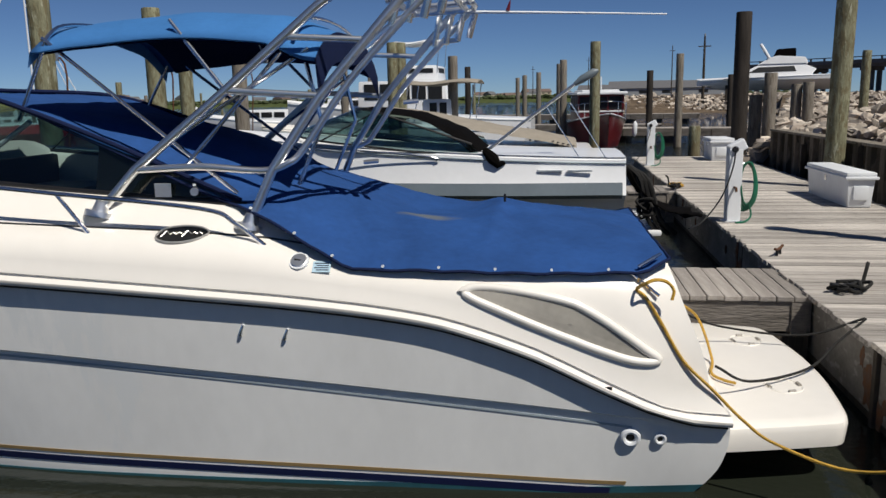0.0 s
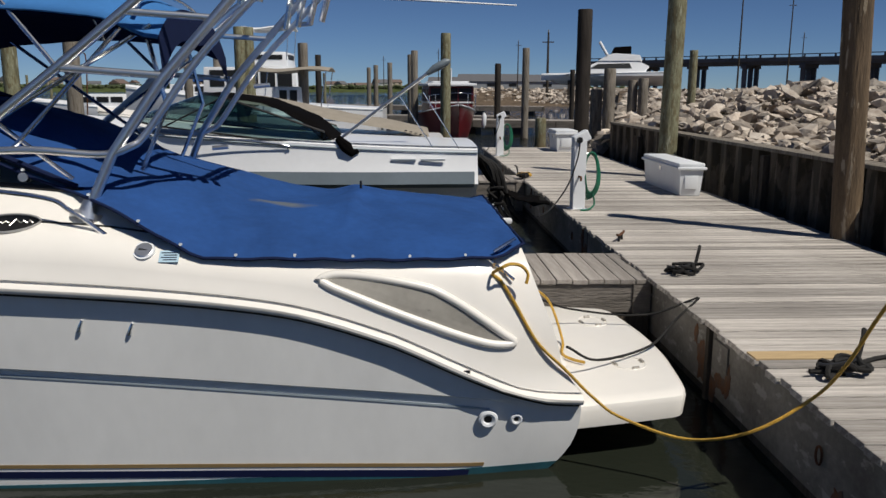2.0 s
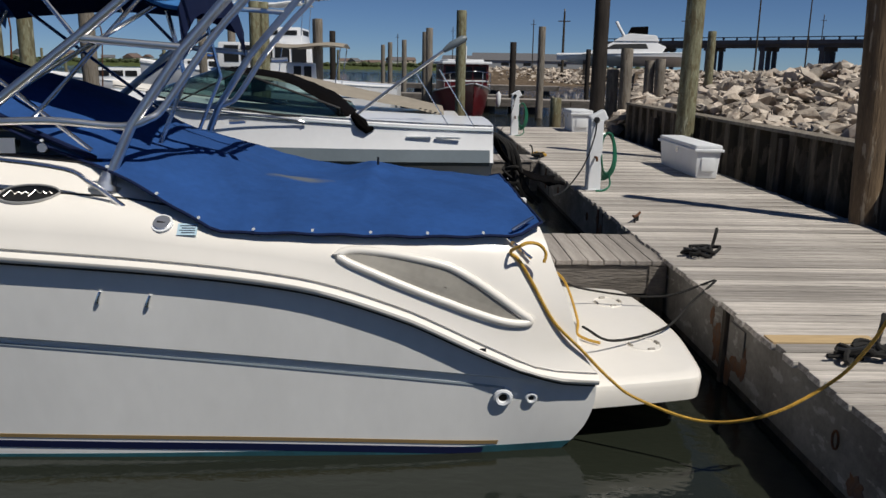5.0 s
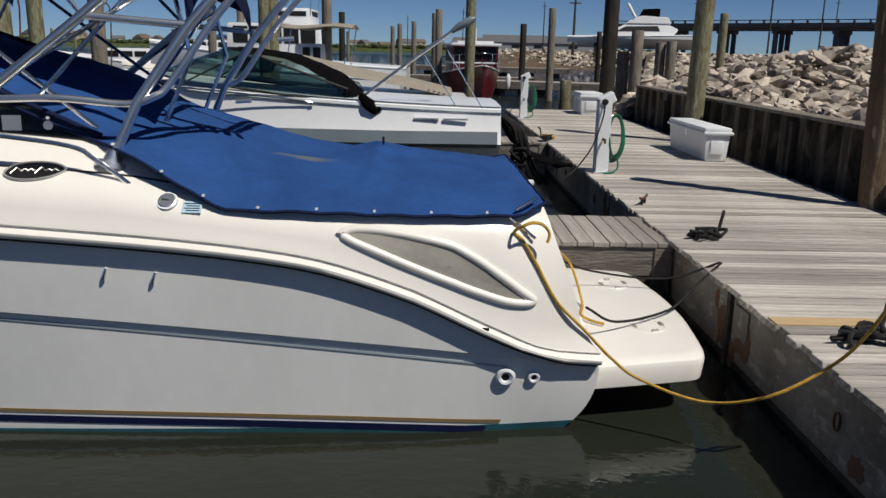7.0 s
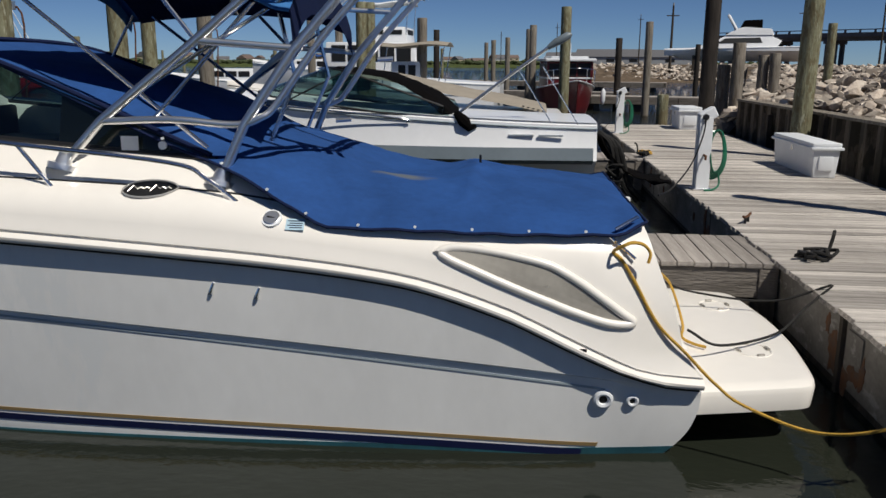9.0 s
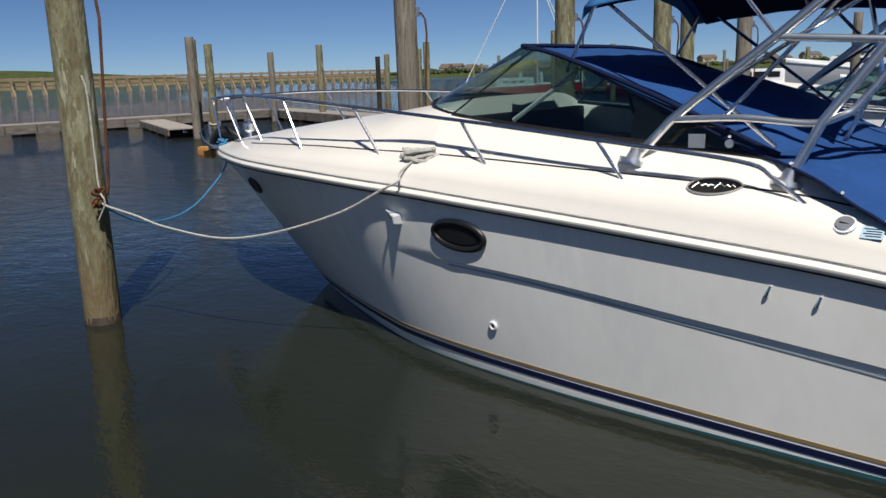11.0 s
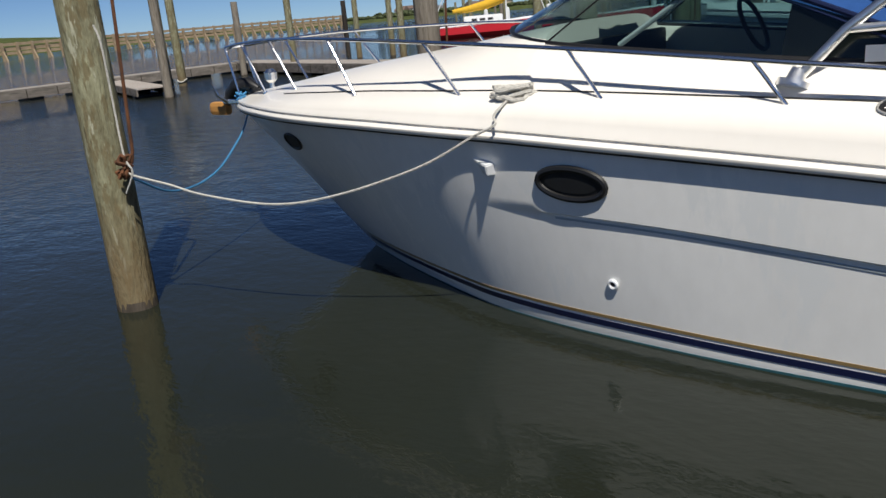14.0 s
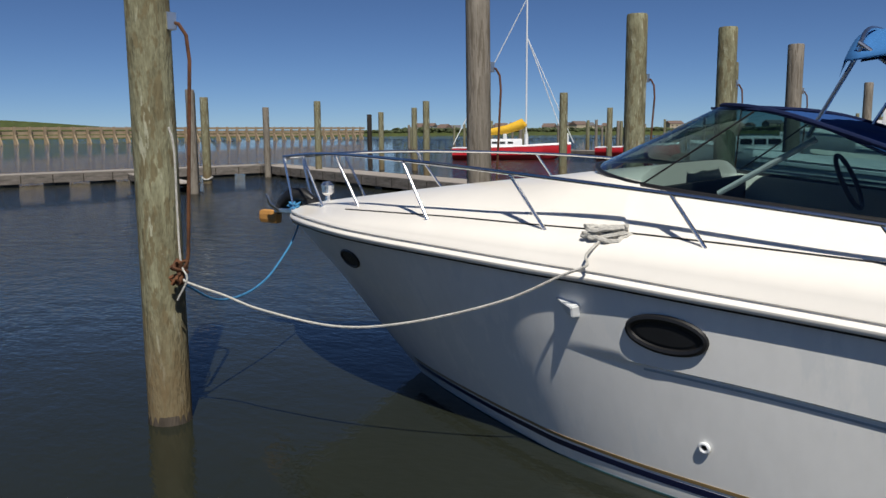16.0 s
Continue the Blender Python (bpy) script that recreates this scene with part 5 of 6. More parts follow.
# low timber walkways across the basin's far end
def walkway(x0, y0, x1, y1, w, z, th, label, name="timber_walkway"):
    d = Vector((x1 - x0, y1 - y0, 0))
    L = d.length
    m = pose(x0, y0, 0, 0, 0, math.degrees(math.atan2(d.y, d.x)))
    e = thing(name, m, label, "dock", group="walkways", kind="structure")
    part("deck_boards", boxm(0, L, -w / 2, w / 2, z - .05, z, .004), PLANK_ALONG, e, "grey deck boards")
    for s in (1, -1):
        part("side_board", boxm(0, L, s * w / 2 - .03, s * w / 2 + .03, z - th, z - .02, .006), TIMBER, e, "weathered side board")
    n = max(2, int(L / 2.0))
    for i in range(n):
        x = (i + .5) * L / n
        part("float", boxm(x - .3, x + .3, -w * .46, w * .46, -.15, z - th + .02, .02), BLACK, e, "black float")
    n = max(2, int(L / 1.25))
    for i in range(n + 1):
        x = i * L / n
        part("joint_block", boxm(x - .02, x + .02, -w / 2 - .04, -w / 2 - .028, z - th, z - .05), DARKTIMBER, e)
    return e


walkway(-38.5, -14, -38.3, 24.5, 1.5, .56, .40, "long floating timber walkway across the basin")
walkway(-38.3, 24.2, -11.5, 17.6, 1.4, .56, .40, "floating timber walkway behind the cruiser's bow")
walkway(-38.2, 17.0, -29.3, 14.3, 1.1, .42, .28, "short floating finger of the walkway")
walkway(-38.2, 6.0, -27.6, 4.9, 1.1, .42, .28, "short floating finger of the walkway")
walkway(-1.5, 40, 14, 37, 1.6, .75, .35, "fixed timber walkway at the basin's end")
walkway(-17, 49, 1.5, 46, 1.5, .7, .35, "fixed timber walkway at the basin's end")
walkway(-24, 72, 5, 67, 1.6, .8, .4, "fixed timber walkway at the basin's end")
walkway(-60, 62, -20, 56, 1.5, .5, .3, "distant floating walkway with pale edge")
walkway(3.2, 24.0, 9.5, 26.0, 1.4, 1.2, .5, "timber landing by the bulkhead")
for i, (x, y) in enumerate(((-52, 60.3), (-49, 59.8), (-44, 59.2), (-33, 57.4))):
    th = thing("white_bollard", pose(x, y, .5), "white plastic dock bollard on a far walkway", "bollard", group="white bollards")
    part("post", tubem([(0, 0, 0), (0, 0, 1.1), (0, 0, 1.35), (.1, 0, 1.45)], .2, 10, radii=[.2, .2, .18, .1]), PLASTIC, th, "", True)


# ---------- other boats ----------
def boat_hull(L, B, z0, z1, chine, full=2.6, flare=.82, tum=1.0):
    """Rows of a simple planing hull: bow at +x; z0, z1 sheer heights aft and at the bow; chine height aft."""
    rows = []
    for i in range(31):
        t = i / 30
        b = B / 2 * (1 - t ** full) * (.93 + .07 * smoothstep(0, .25, t)) + .01
        zs = z0 + (z1 - z0) * t ** 1.4
        zc = chine + (z1 * .55 - chine) * max(0, (t - .55) / .45) ** 1.8
        kz = -.25 + (z1 * .8 + .25) * max(0, (t - .72) / .28) ** 2
        x = L * t
        rows.append([(x, 0, kz), (x, b * flare * .9, zc - .14), (x, b * flare, zc), (x, b, zc + .12), (x, b * tum, zs - .12), (x, b * tum, zs - .04), (x, b * tum, zs), (x, b * tum - .05, zs + .03), (x, b * .86, zs + .04), (x, b * .5, zs + .05 + .05 * smoothstep(.4, .8, t)), (x, 0, zs + .06 + .07 * smoothstep(.4, .8, t))])
    return rows


def add_hull(e, rows, hmat, dmat, cut=7):
    bm = bmesh.new()
    for s in (1, -1):
        grid(bm, [[(x, s * y, z) for x, y, z in r[:cut]] for r in rows])
    grid(bm, [[(x, s * y, z) for x, y, z in rows[0][:cut]] for s in (1, -1)])
    h = part("hull", bm, hmat, e, "", True)
    bm = bmesh.new()
    for s in (1, -1):
        grid(bm, [[(x, s * y, z) for x, y, z in r[cut - 1:]] for r in rows])
    part("deck", bm, dmat, e, "", True)
    for s in (1, -1):
        part("rub_rail", tubem([(r[5][0], s * (r[5][1] + .005), r[5][2]) for r in rows], .014, 6), BLUEGREY, h, "grey rub rail")
    return h


# bowrider in the next slip
B2 = pose(-.02, 12.35, 0, 0, 0, 185.5)
bowrider = thing("white_bowrider", B2, "white motorboat with black canvas and tinted windscreen", "boat")
B2W = lambda x: 1.25 * (1 - (x / 6.9) ** 2.8) * (.93 + .07 * smoothstep(0, .25, x / 6.9)) + .016
h2 = add_hull(bowrider, boat_hull(6.9, 2.5, 1.38, 1.78, .80, 2.8, .74, .87), WHITE2, WHITE2)
for s in (1, -1):
    # strip paints the shade of the white inward-turning chine in blue-grey
    bm = bmesh.new()
    grid(bm, [[(.05 + i * .12, s * (B2W(i * .12 + .05) * k), z) for i in range(30)] for k, z in ((.966, 1.09), (1.006, .925), (.89, .86))])
    part("chine_shade_strip", bm, SHADEPADGREY, h2, "lower hull strip with shade painted in dark blue-grey")
    for u in (.45, .85):
        v = part("side_vent", boxm(u, u + .34, s * 1.105 - .02, s * 1.105 + .02, 1.235, 1.268, .004), WHITE2, h2, "white louvred side vent")
        for k in range(2):
            part("vent_slat", boxm(u + .01, u + .33, s * 1.105 - .024, s * 1.105 + .024, 1.243 + k * .012, 1.246 + k * .012), BLUEGREY, v)
    part("side_light", boxm(1.7, 1.78, s * 1.18 - .012, s * 1.18 + .012, 1.06, 1.08), BLACK, h2)
    part("grab_rail", tubem(smooth_path([(2.6, s * 1.06, 1.40), (2.7, s * 1.06, 1.455), (4.3, s * 1.04, 1.60), (4.4, s * 1.04, 1.56)], 4), .014, 6), STEEL, bowrider, "steel grab rail", True)
WB2 = [(1.95, 1.0, 1.40), (3.4, .98, 1.58), (4.3, .86, 1.68), (4.85, .45, 1.76), (4.95, 0, 1.78)]
WT2 = [(2.1, .98, 1.62), (3.0, .90, 1.92), (3.5, .80, 2.08), (3.85, .42, 2.12), (3.92, 0, 2.13)]
a2, b2 = smooth_path(WB2, 5), smooth_path(WT2, 5)
ws2 = part("windscreen_frame", tubem([*b2, *[Vector((p.x, -p.y, p.z)) for p in b2[-2::-1]]], .016, 6), BLACK, bowrider, "black windscreen frame", True)
part("lower_frame", tubem([*a2, *[Vector((p.x, -p.y, p.z)) for p in a2[-2::-1]]], .016, 6), BLACK, ws2, "", True)
for s in (1, -1):
    for i0, i1 in ((0, 10), (10, 20)):
        bm = bmesh.new()
        grid(bm, [[(p.x, s * p.y, p.z) for p in c[i0:i1 + 1]] for c in (a2, b2)])
        g = part("pane", bm, SHADEGLASS, ws2, "green tinted pane", True)
        g.visible_shadow = False
    part("mullion", tubem([(a2[10].x, s * a2[10].y, a2[10].z), (b2[10].x, s * b2[10].y, b2[10].z)], .012, 6), BLACK, ws2)
bm = bmesh.new()
rows = []
for i in range(24):
    t = i / 23
    x = 3.7 - 1.85 * t
    cz = lerp(t, [0, .4, .75, .9, 1], [2.15, 2.06, 1.80, 1.55, 1.40])
    row = []
    for j in range(17):
        k = -1 + 2 * j / 16
        row.append((x + .03 * noise.noise(Vector((j, i * .5, 0))), k * (.80 + .18 * t), cz - .05 * abs(k) ** 2.5 - .10 * smoothstep(.8, 1, abs(k)) * smoothstep(.5, .9, t) + .015 * noise.noise(Vector((i * .5, j * .6, 2)))))
    rows.append(row)
grid(bm, rows)
part("folded_canvas", bm, BLACKCANVAS, bowrider, "folded black canvas top", True)
bm = bmesh.new()
tube(bm, [(1.92, 1.02, 1.54), (1.80, 1.08, 1.42), (1.72, 1.10, 1.34), (1.64, 1.08, 1.37)], .07, 8, radii=[.05, .09, .06, .03])
part("canvas_end", bm, BLACKCANVAS, bowrider, "loose black canvas end", True)
part("boom_pole", tubem([(2.15, .95, 1.33), (1.3, 1.0, 1.97), (.62, 1.02, 2.46)], .022, 8), ALU, bowrider, "grey pole raised aft", True)
part("pole_pad", tubem([(.70, 1.02, 2.40), (.60, 1.02, 2.47), (.44, 1.03, 2.56), (.39, 1.03, 2.58)], .05, 10, radii=[.03, .055, .055, .02]), SHADEPADGREY, bowrider, "grey padded pole end", True)
for u in (.2, .55):
    part("stay_line", tubem([(u, 1.0, 1.30), (u + .55, 1.0, 2.16)], .008, 5), STEEL, bowrider)
part("engine_cover", boxm(.05, 1.3, -.9, .9, 1.2, 1.42, .06), WHITE2, bowrider, "white engine cover", True)
part("stern_platform", boxm(-.5, .05, -1.05, 1.05, .34, .42, .03), WHITE2, bowrider, "white slatted stern platform", True)
for i in range(9):
    part("platform_slot", boxm(-.44, -.06, -.95 + i * .22, -.90 + i * .22, .42, .424), BLACK, bowrider)
part("stern_tangle", tubem(smooth_path([(-.1 - .25 * abs(math.sin(i * 1.1)), .95 + .2 * math.cos(i * 1.9), .55 + .32 * abs(math.sin(i * .7))) for i in range(18)], 4), .02, 6), ROPEK, bowrider, "tangle of dark ropes at the stern", True)
bm = bmesh.new()
grid(bm, [[(-.05 - .95 * i / 14 - .05 * math.sin(j), 1.1 - .14 * j + .05 * noise.noise(Vector((i * .6, j, 1))), 1.25 - .62 * (i / 14) ** .6 - .12 * math.sin(math.pi * i / 14) + .05 * noise.noise(Vector((i * .5, j * .7, 5)))) for j in range(8)] for i in range(15)])
net = part("draped_net", bm, BLACKCANVAS, bowrider, "dark net draped from the stern to the dock", True)
nm_ = net.modifiers.new("thickness", "SOLIDIFY")
nm_.thickness = .015
for k in range(3):
    part("stern_drape", tubem(smooth_path([(-.05, 1.0 - .1 * k, 1.28), (-.2 - .05 * k, 1.05, 1.1), (-.3 - .08 * k, 1.02, .6), (-.5 - .1 * k, .9, .35)], 4), .035, 6), ROPEK, bowrider, "")

# cream boat with tan cover behind it
B3 = pose(-.75, 17.6, -.12, 0, 0, 186)
cuddy = thing("cream_cuddy_boat", B3, "cream motorboat with tan cockpit cover", "boat")
add_hull(cuddy, boat_hull(7.2, 2.6, 1.30, 1.8, .6, 2.6, .9), GELCOAT, GELCOAT)
bm = bmesh.new()
rows = [[(x, k * 1.05, lerp(x, [.3, .9, 2.0, 3.6, 4.3], [1.38, 1.52, 1.70, 2.02, 2.1]) + .16 * (1 - abs(k) ** 2.4) - .04 + .02 * noise.noise(Vector((x * 2, k * 3, 1)))) for k in [-1 + j / 8 for j in range(17)]] for x in [.3 + i * .2 for i in range(21)]]
grid(bm, rows)
part("tan_cover", bm, TAN, cuddy, "tan canvas cover", True)
for i in range(5):
    part("vent_louvre", boxm(.35 + i * .1, .40 + i * .1, 1.02, 1.06, 1.38 + i * .025, 1.40 + i * .025), BLACK, cuddy)
part("windscreen", boxm(4.0, 4.7, -.9, .9, 1.75, 2.05, .05, m=None), SHADEGLASS, cuddy, "tinted windscreen", True)


def cabin_boat(name, m, L, B, z0, z1, cabin, mat, label, windows=True, top=None, parent_cat="boat"):
    e = thing(name, m, label, parent_cat)
    add_hull(e, boat_hull(L, B, z0, z1, z0 * .5, 2.6, .9), mat, WHITE2)
    for x0, x1, w, za, zb in cabin:
        c = part("cabin", boxm(x0, x1, -w, w, za, zb, .08, taper=-.06), WHITE2, e, "white cabin", True)
        if windows:
            n = max(2, int((x1 - x0) / .7))
            for s in (1, -1):
                for i in range(n):
                    xa = x0 + .15 + i * (x1 - x0 - .3) / n
                    part("cabin_window", boxm(xa, xa + (x1 - x0 - .3) / n - .1, s * (w + .03) - .02, s * (w + .03) + .02, za + (zb - za) * .5, zb - .12, .01), DARKIN, c, "dark window")
            for s in (x0 - .02, x1 + .02):
                part("end_window", boxm(s - .02, s + .02, -w * .7, w * .7, za + (zb - za) * .5, zb - .1, .01), DARKIN, c)
    if top:
        x0, x1, w, z, mt = top
        bm = bmesh.new()
        grid(bm, [[(x0 + (x1 - x0) * i / 8, k * w, z + .12 * (1 - k * k) + .05 * math.sin(i * .8)) for k in [-1 + j / 4 for j in range(9)]] for i in range(9)])
        tp = part("canopy", bm, mt, e, "canvas canopy", True)
        sm = tp.modifiers.new("thickness", "SOLIDIFY")
        sm.thickness = .03
        for x in (x0 + .1, x1 - .1):
            for s in (1, -1):
                part("canopy_post", tubem([(x, s * w * .95, z), (x + .25, s * w * .95, z0 + .05)], .02, 6), STEEL, e)
    return e


cabin_boat("console_boat", pose(-3.5, 28.5, 0, 0, 0, 184), 7.0, 2.5, 1.15, 1.6, [(2.6, 3.6, .5, 1.2, 2.25)], WHITE2, "white centre-console boat with tan canopy", top=(1.6, 4.1, 1.0, 2.78, TAN))
cabin_boat("sport_fisher", pose(-3.9, 33.5, 0, 0, 0, 184), 10.5, 3.4, 1.4, 2.2, [(3.4, 7.0, 1.25, 1.5, 3.0), (3.8, 5.6, .95, 3.0, 3.6)], WHITE2, "white sport fishing boat with a flybridge", top=(3.6, 5.6, 1.0, 4.5, WHITE2))
cabin_boat("express_cruiser", pose(-13, 52, 0, 0, 0, 188), 9, 3, 1.3, 1.9, [(3.0, 6.5, 1.1, 1.4, 2.4)], WHITE2, "distant white cabin cruiser")
cabin_boat("day_boat", pose(-18, 60, 0, 0, 0, 185), 8, 2.8, 1.1, 1.6, [(2.4, 4.8, 1.0, 1.1, 2.1)], WHITE2, "distant white day boat", top=(1.5, 3.4, 1.0, 2.7, CANVAS))
cabin_boat("lobster_boat", pose(-9, 44, 0, 0, 0, 186), 8, 2.8, 1.2, 1.7, [(2.8, 5.2, 1.0, 1.2, 2.6)], WHITE2, "distant white cabin boat")
cabin_boat("day_boat", pose(-13.5, 38, 0, 0, 0, 186), 7.5, 2.6, 1.15, 1.6, [(2.8, 5.0, .9, 1.15, 1.9)], WHITE2, "white motorboat on the far side of the piles")

# red pilothouse boat, bow towards the dock
B5 = pose(-2.2, 40.6, 0, 0, 0, -79) @ Matrix.Diagonal((.92, .95, .88, 1))
tug = thing("red_trawler_boat", B5, "dark red pilothouse boat with white roof and trim", "boat")
rows = []
for i in range(33):
    t = i / 32
    b = 1.42 * (1 - t ** 4.0) * (.9 + .1 * smoothstep(0, .3, t)) + .012
    zs = 1.05 + .70 * t ** 1.8
    lo = max(0.0, t - .8) / .2
    x = 7.4 * t
    rows.append([(x, 0, -.35), (x, b * (.72 - .3 * lo), .0), (x + .12 * lo, b * (.86 - .16 * lo), .55), (x + .3 * lo, b * .97, zs - .14), (x + .34 * lo, b + .02, zs), (x + .3 * lo, b - .06, zs + .05), (x + .28 * lo, max(b - .1, .004), zs - .25), (x + .2 * lo, 0, zs - .25)])
bm = bmesh.new()
for s in (1, -1):
    grid(bm, [[(x, s * y, z) for x, y, z in r] for r in rows])
grid(bm, [[(x, s * y, z) for x, y, z in rows[0][:6]] for s in (1, -1)])
tug_hull = part("hull", bm, RED, tug, "dark red hull", True)
for s in (1, -1):
    part("white_strake", tubem([(r[4][0], s * (r[4][1] + .01), r[4][2]) for r in rows], .032, 6), PLASTIC, tug_hull, "white rubbing strake", True)
    part("boot_stripe", tubem([(r[1][0], s * (r[1][1] + .03), .12) for r in rows[:28]], .03, 6), BLACK, tug_hull, "dark boot stripe")
house = part("wheelhouse", boxm(2.2, 5.3, -1.02, 1.02, 1.0, 2.62, .10), RED, tug, "red panelled wheelhouse", True)
part("roof", boxm(1.9, 5.65, -1.14, 1.14, 2.62, 2.76, .06), PLASTIC, house, "white overhanging roof", True)
part("roof_crown", boxm(2.3, 5.2, -.85, .85, 2.75, 2.86, .05), PLASTIC, house, "", True)
part("sill_band", boxm(2.18, 5.33, -1.045, 1.045, 1.78, 1.86, .02), PLASTIC, house, "white sill band")
for y in (-.94, -.31, .33):
    part("front_window", boxm(5.29, 5.325, y, y + .60, 1.90, 2.52, .02), DARKIN, house, "dark front window")
for y in (-1.03, -.345, .285, .945):
    part("window_post", boxm(5.29, 5.35, y, y + .06, 1.84, 2.62), RED, house, "red window post")
for s in (1, -1):
    for i in range(4):
        part("side_window", boxm(2.4 + i * .73, 2.95 + i * .73, s * 1.02 - .02, s * 1.02 + .02, 1.92, 2.50, .02), DARKIN, house, "dark side window")
        part("side_post", boxm(2.99 + i * .73, 3.07 + i * .73, s * 1.03 - .02, s * 1.03 + .02, 1.84, 2.60), RED, house)
part("stack", tubem([(3.4, 0, 2.8), (3.4, 0, 3.3)], .07, 10), PLASTIC, tug, "white stack", True)
part("mast", tubem([(4.6, .1, 2.8), (4.6, .1, 3.5)], .025, 8), PLASTIC, tug)
part("horn", tubem([(5.0, -.4, 2.9), (5.3, -.4, 2.92)], .05, 10, radii=[.03, .07]), STEEL, tug, "chrome horn", True)
part("bow_rail", tubem(smooth_path([(5.0, 1.12, 2.1), (6.4, .95, 2.2), (7.4, .4, 2.28), (7.72, 0, 2.3), (7.4, -.4, 2.28), (6.4, -.95, 2.2), (5.0, -1.12, 2.1)], 4), .022, 6), STEEL, tug, "steel bow rail", True)
for s in (1, -1):
    for x, y, z in ((5.8, 1.06, 2.15), (6.6, .9, 2.22), (7.3, .45, 2.27)):
        part("rail_post", tubem([(x, s * y, z), (x, s * y * .98, 1.5)], .016, 6), STEEL, tug)
part("fender", tubem([(6.0, 1.42, 1.35), (6.0, 1.42, 1.2), (6.0, 1.4, .75), (6.0, 1.4, .6)], .1, 10, radii=[.03, .11, .11, .03]), PLASTIC, tug, "white fender", True)

# sailing dinghy-cruiser with yellow sail cover
B6 = pose(-44.0, 46.0, 0, 0, 0, 39 - 180 + 180)
sail = thing("red_sailboat", B6, "red hulled sailing boat with yellow sail cover", "sailboat")
rows = boat_hull(9.0, 2.3, .95, 1.2, .3, 2.4, .8)
add_hull(sail, [[(x - 1.0, y, z) for x, y, z in r] for r in rows], REDBRIGHT, WHITE2)
part("coachroof", boxm(1.4, 4.3, -.7, .7, 1.0, 1.62, .12), WHITE2, sail, "white coachroof", True)
for i in range(3):
    part("port_light", boxm(2.0 + i * .6, 2.4 + i * .6, -.72, -.69, 1.25, 1.42, .01), DARKIN, sail)
part("mast", tubem([(4.6, 0, 1.2), (4.6, 0, 12)], .06, 8), PLASTIC, sail, "white mast", True)
bm = bmesh.new()
tube(bm, [(4.55, 0, 2.55), (4.3, 0, 2.75), (3.2, 0, 2.35), (1.6, 0, 2.1), (.6, 0, 2.05)], .2, 10, radii=[.2, .42, .34, .24, .14])
part("sail_cover", bm, YELLOWSAIL, sail, "yellow sail cover on the boom", True)
for a, b in (((4.6, 0, 9.2), (8.2, 0, 1.3)), ((4.6, 0, 9.2), (7.6, .2, 1.3)), ((4.6, 0, 12), (-1, 0, 1.2))):
    part("stay", tubem([a, b], .035, 5), PLASTIC, sail)
cabin_boat("red_launch", pose(-36, 52, 0, 0, 0, 20), 6, 2.2, .95, 1.2, [], REDBRIGHT, "low bright red launch by the walkway", windows=False)

# yacht stored on land
def prism(profile, w0, w1, z0, z1):
    """A cabin of the given side profile, narrowing from w0 at z0 to w1 at z1."""
    bm = bmesh.new()
    f = lambda z: w0 + (w1 - w0) * (z - z0) / (z1 - z0)
    a = [bm.verts.new((x, f(z), z)) for x, z in profile]
    b = [bm.verts.new((x, -f(z), z)) for x, z in profile]
    bm.faces.new(a)
    bm.faces.new(b[::-1])
    for i in range(len(a)):
        k = (i + 1) % len(a)
        bm.faces.new((a[i], b[i], b[k], a[k]))
    bmesh.ops.bevel(bm, geom=bm.edges[:], offset=.05, segments=2, affect="EDGES")
    return bm


yacht = cabin_boat("stored_motor_yacht", pose(15.2, 68, 2.7, 0, 0, 170), 10.4, 3.4, .85, .62, [], WHITE2, "large white motor yacht stored ashore")
cab = part("cabin", prism([(2.0, .75), (8.4, .65), (6.6, 1.25), (5.6, 1.75), (2.6, 1.75), (1.6, 1.3)], 1.45, 1.05, .7, 1.75), WHITE2, yacht, "white sweeping cabin", True)
for k in (-1, 1):
    bm = bmesh.new()
    bm.faces.new([bm.verts.new((x, k * (1.45 - .4 * (z - .7) / 1.05 + .02), z)) for x, z in ((3.0, 1.15), (6.4, 1.1), (5.7, 1.5), (3.2, 1.55))])
    part("cabin_window", bm, DARKIN, cab, "dark swept side window")
part("flybridge", prism([(2.2, 1.7), (5.8, 1.7), (5.0, 2.2), (4.4, 2.35), (2.4, 2.2)], 1.15, 1.0, 1.7, 2.35), WHITE2, yacht, "white flybridge", True)
part("bridge_canopy", prism([(3.1, 2.25), (4.75, 2.2), (4.45, 2.85), (3.1, 2.9)], .95, .85, 2.2, 2.9), BLACKCANVAS, yacht, "black flybridge enclosure", True)
part("radar_arch", tubem([(5.0, 1.0, 2.2), (5.6, .9, 3.2), (5.6, -.9, 3.2), (5.0, -1.0, 2.2)], .12, 8), WHITE2, yacht, "white radar arch", True)
for x in (2, 5, 8):
    part("cradle_stand", boxm(x - .1, x + .1, -1.2, 1.2, -1.0, .2), DARKTIMBER, yacht)

# ---------- distance ----------
CONCRETE = material("bridge_concrete", (.15, .16, .18), .9, vary=.2, scale=.3, spec=.1)


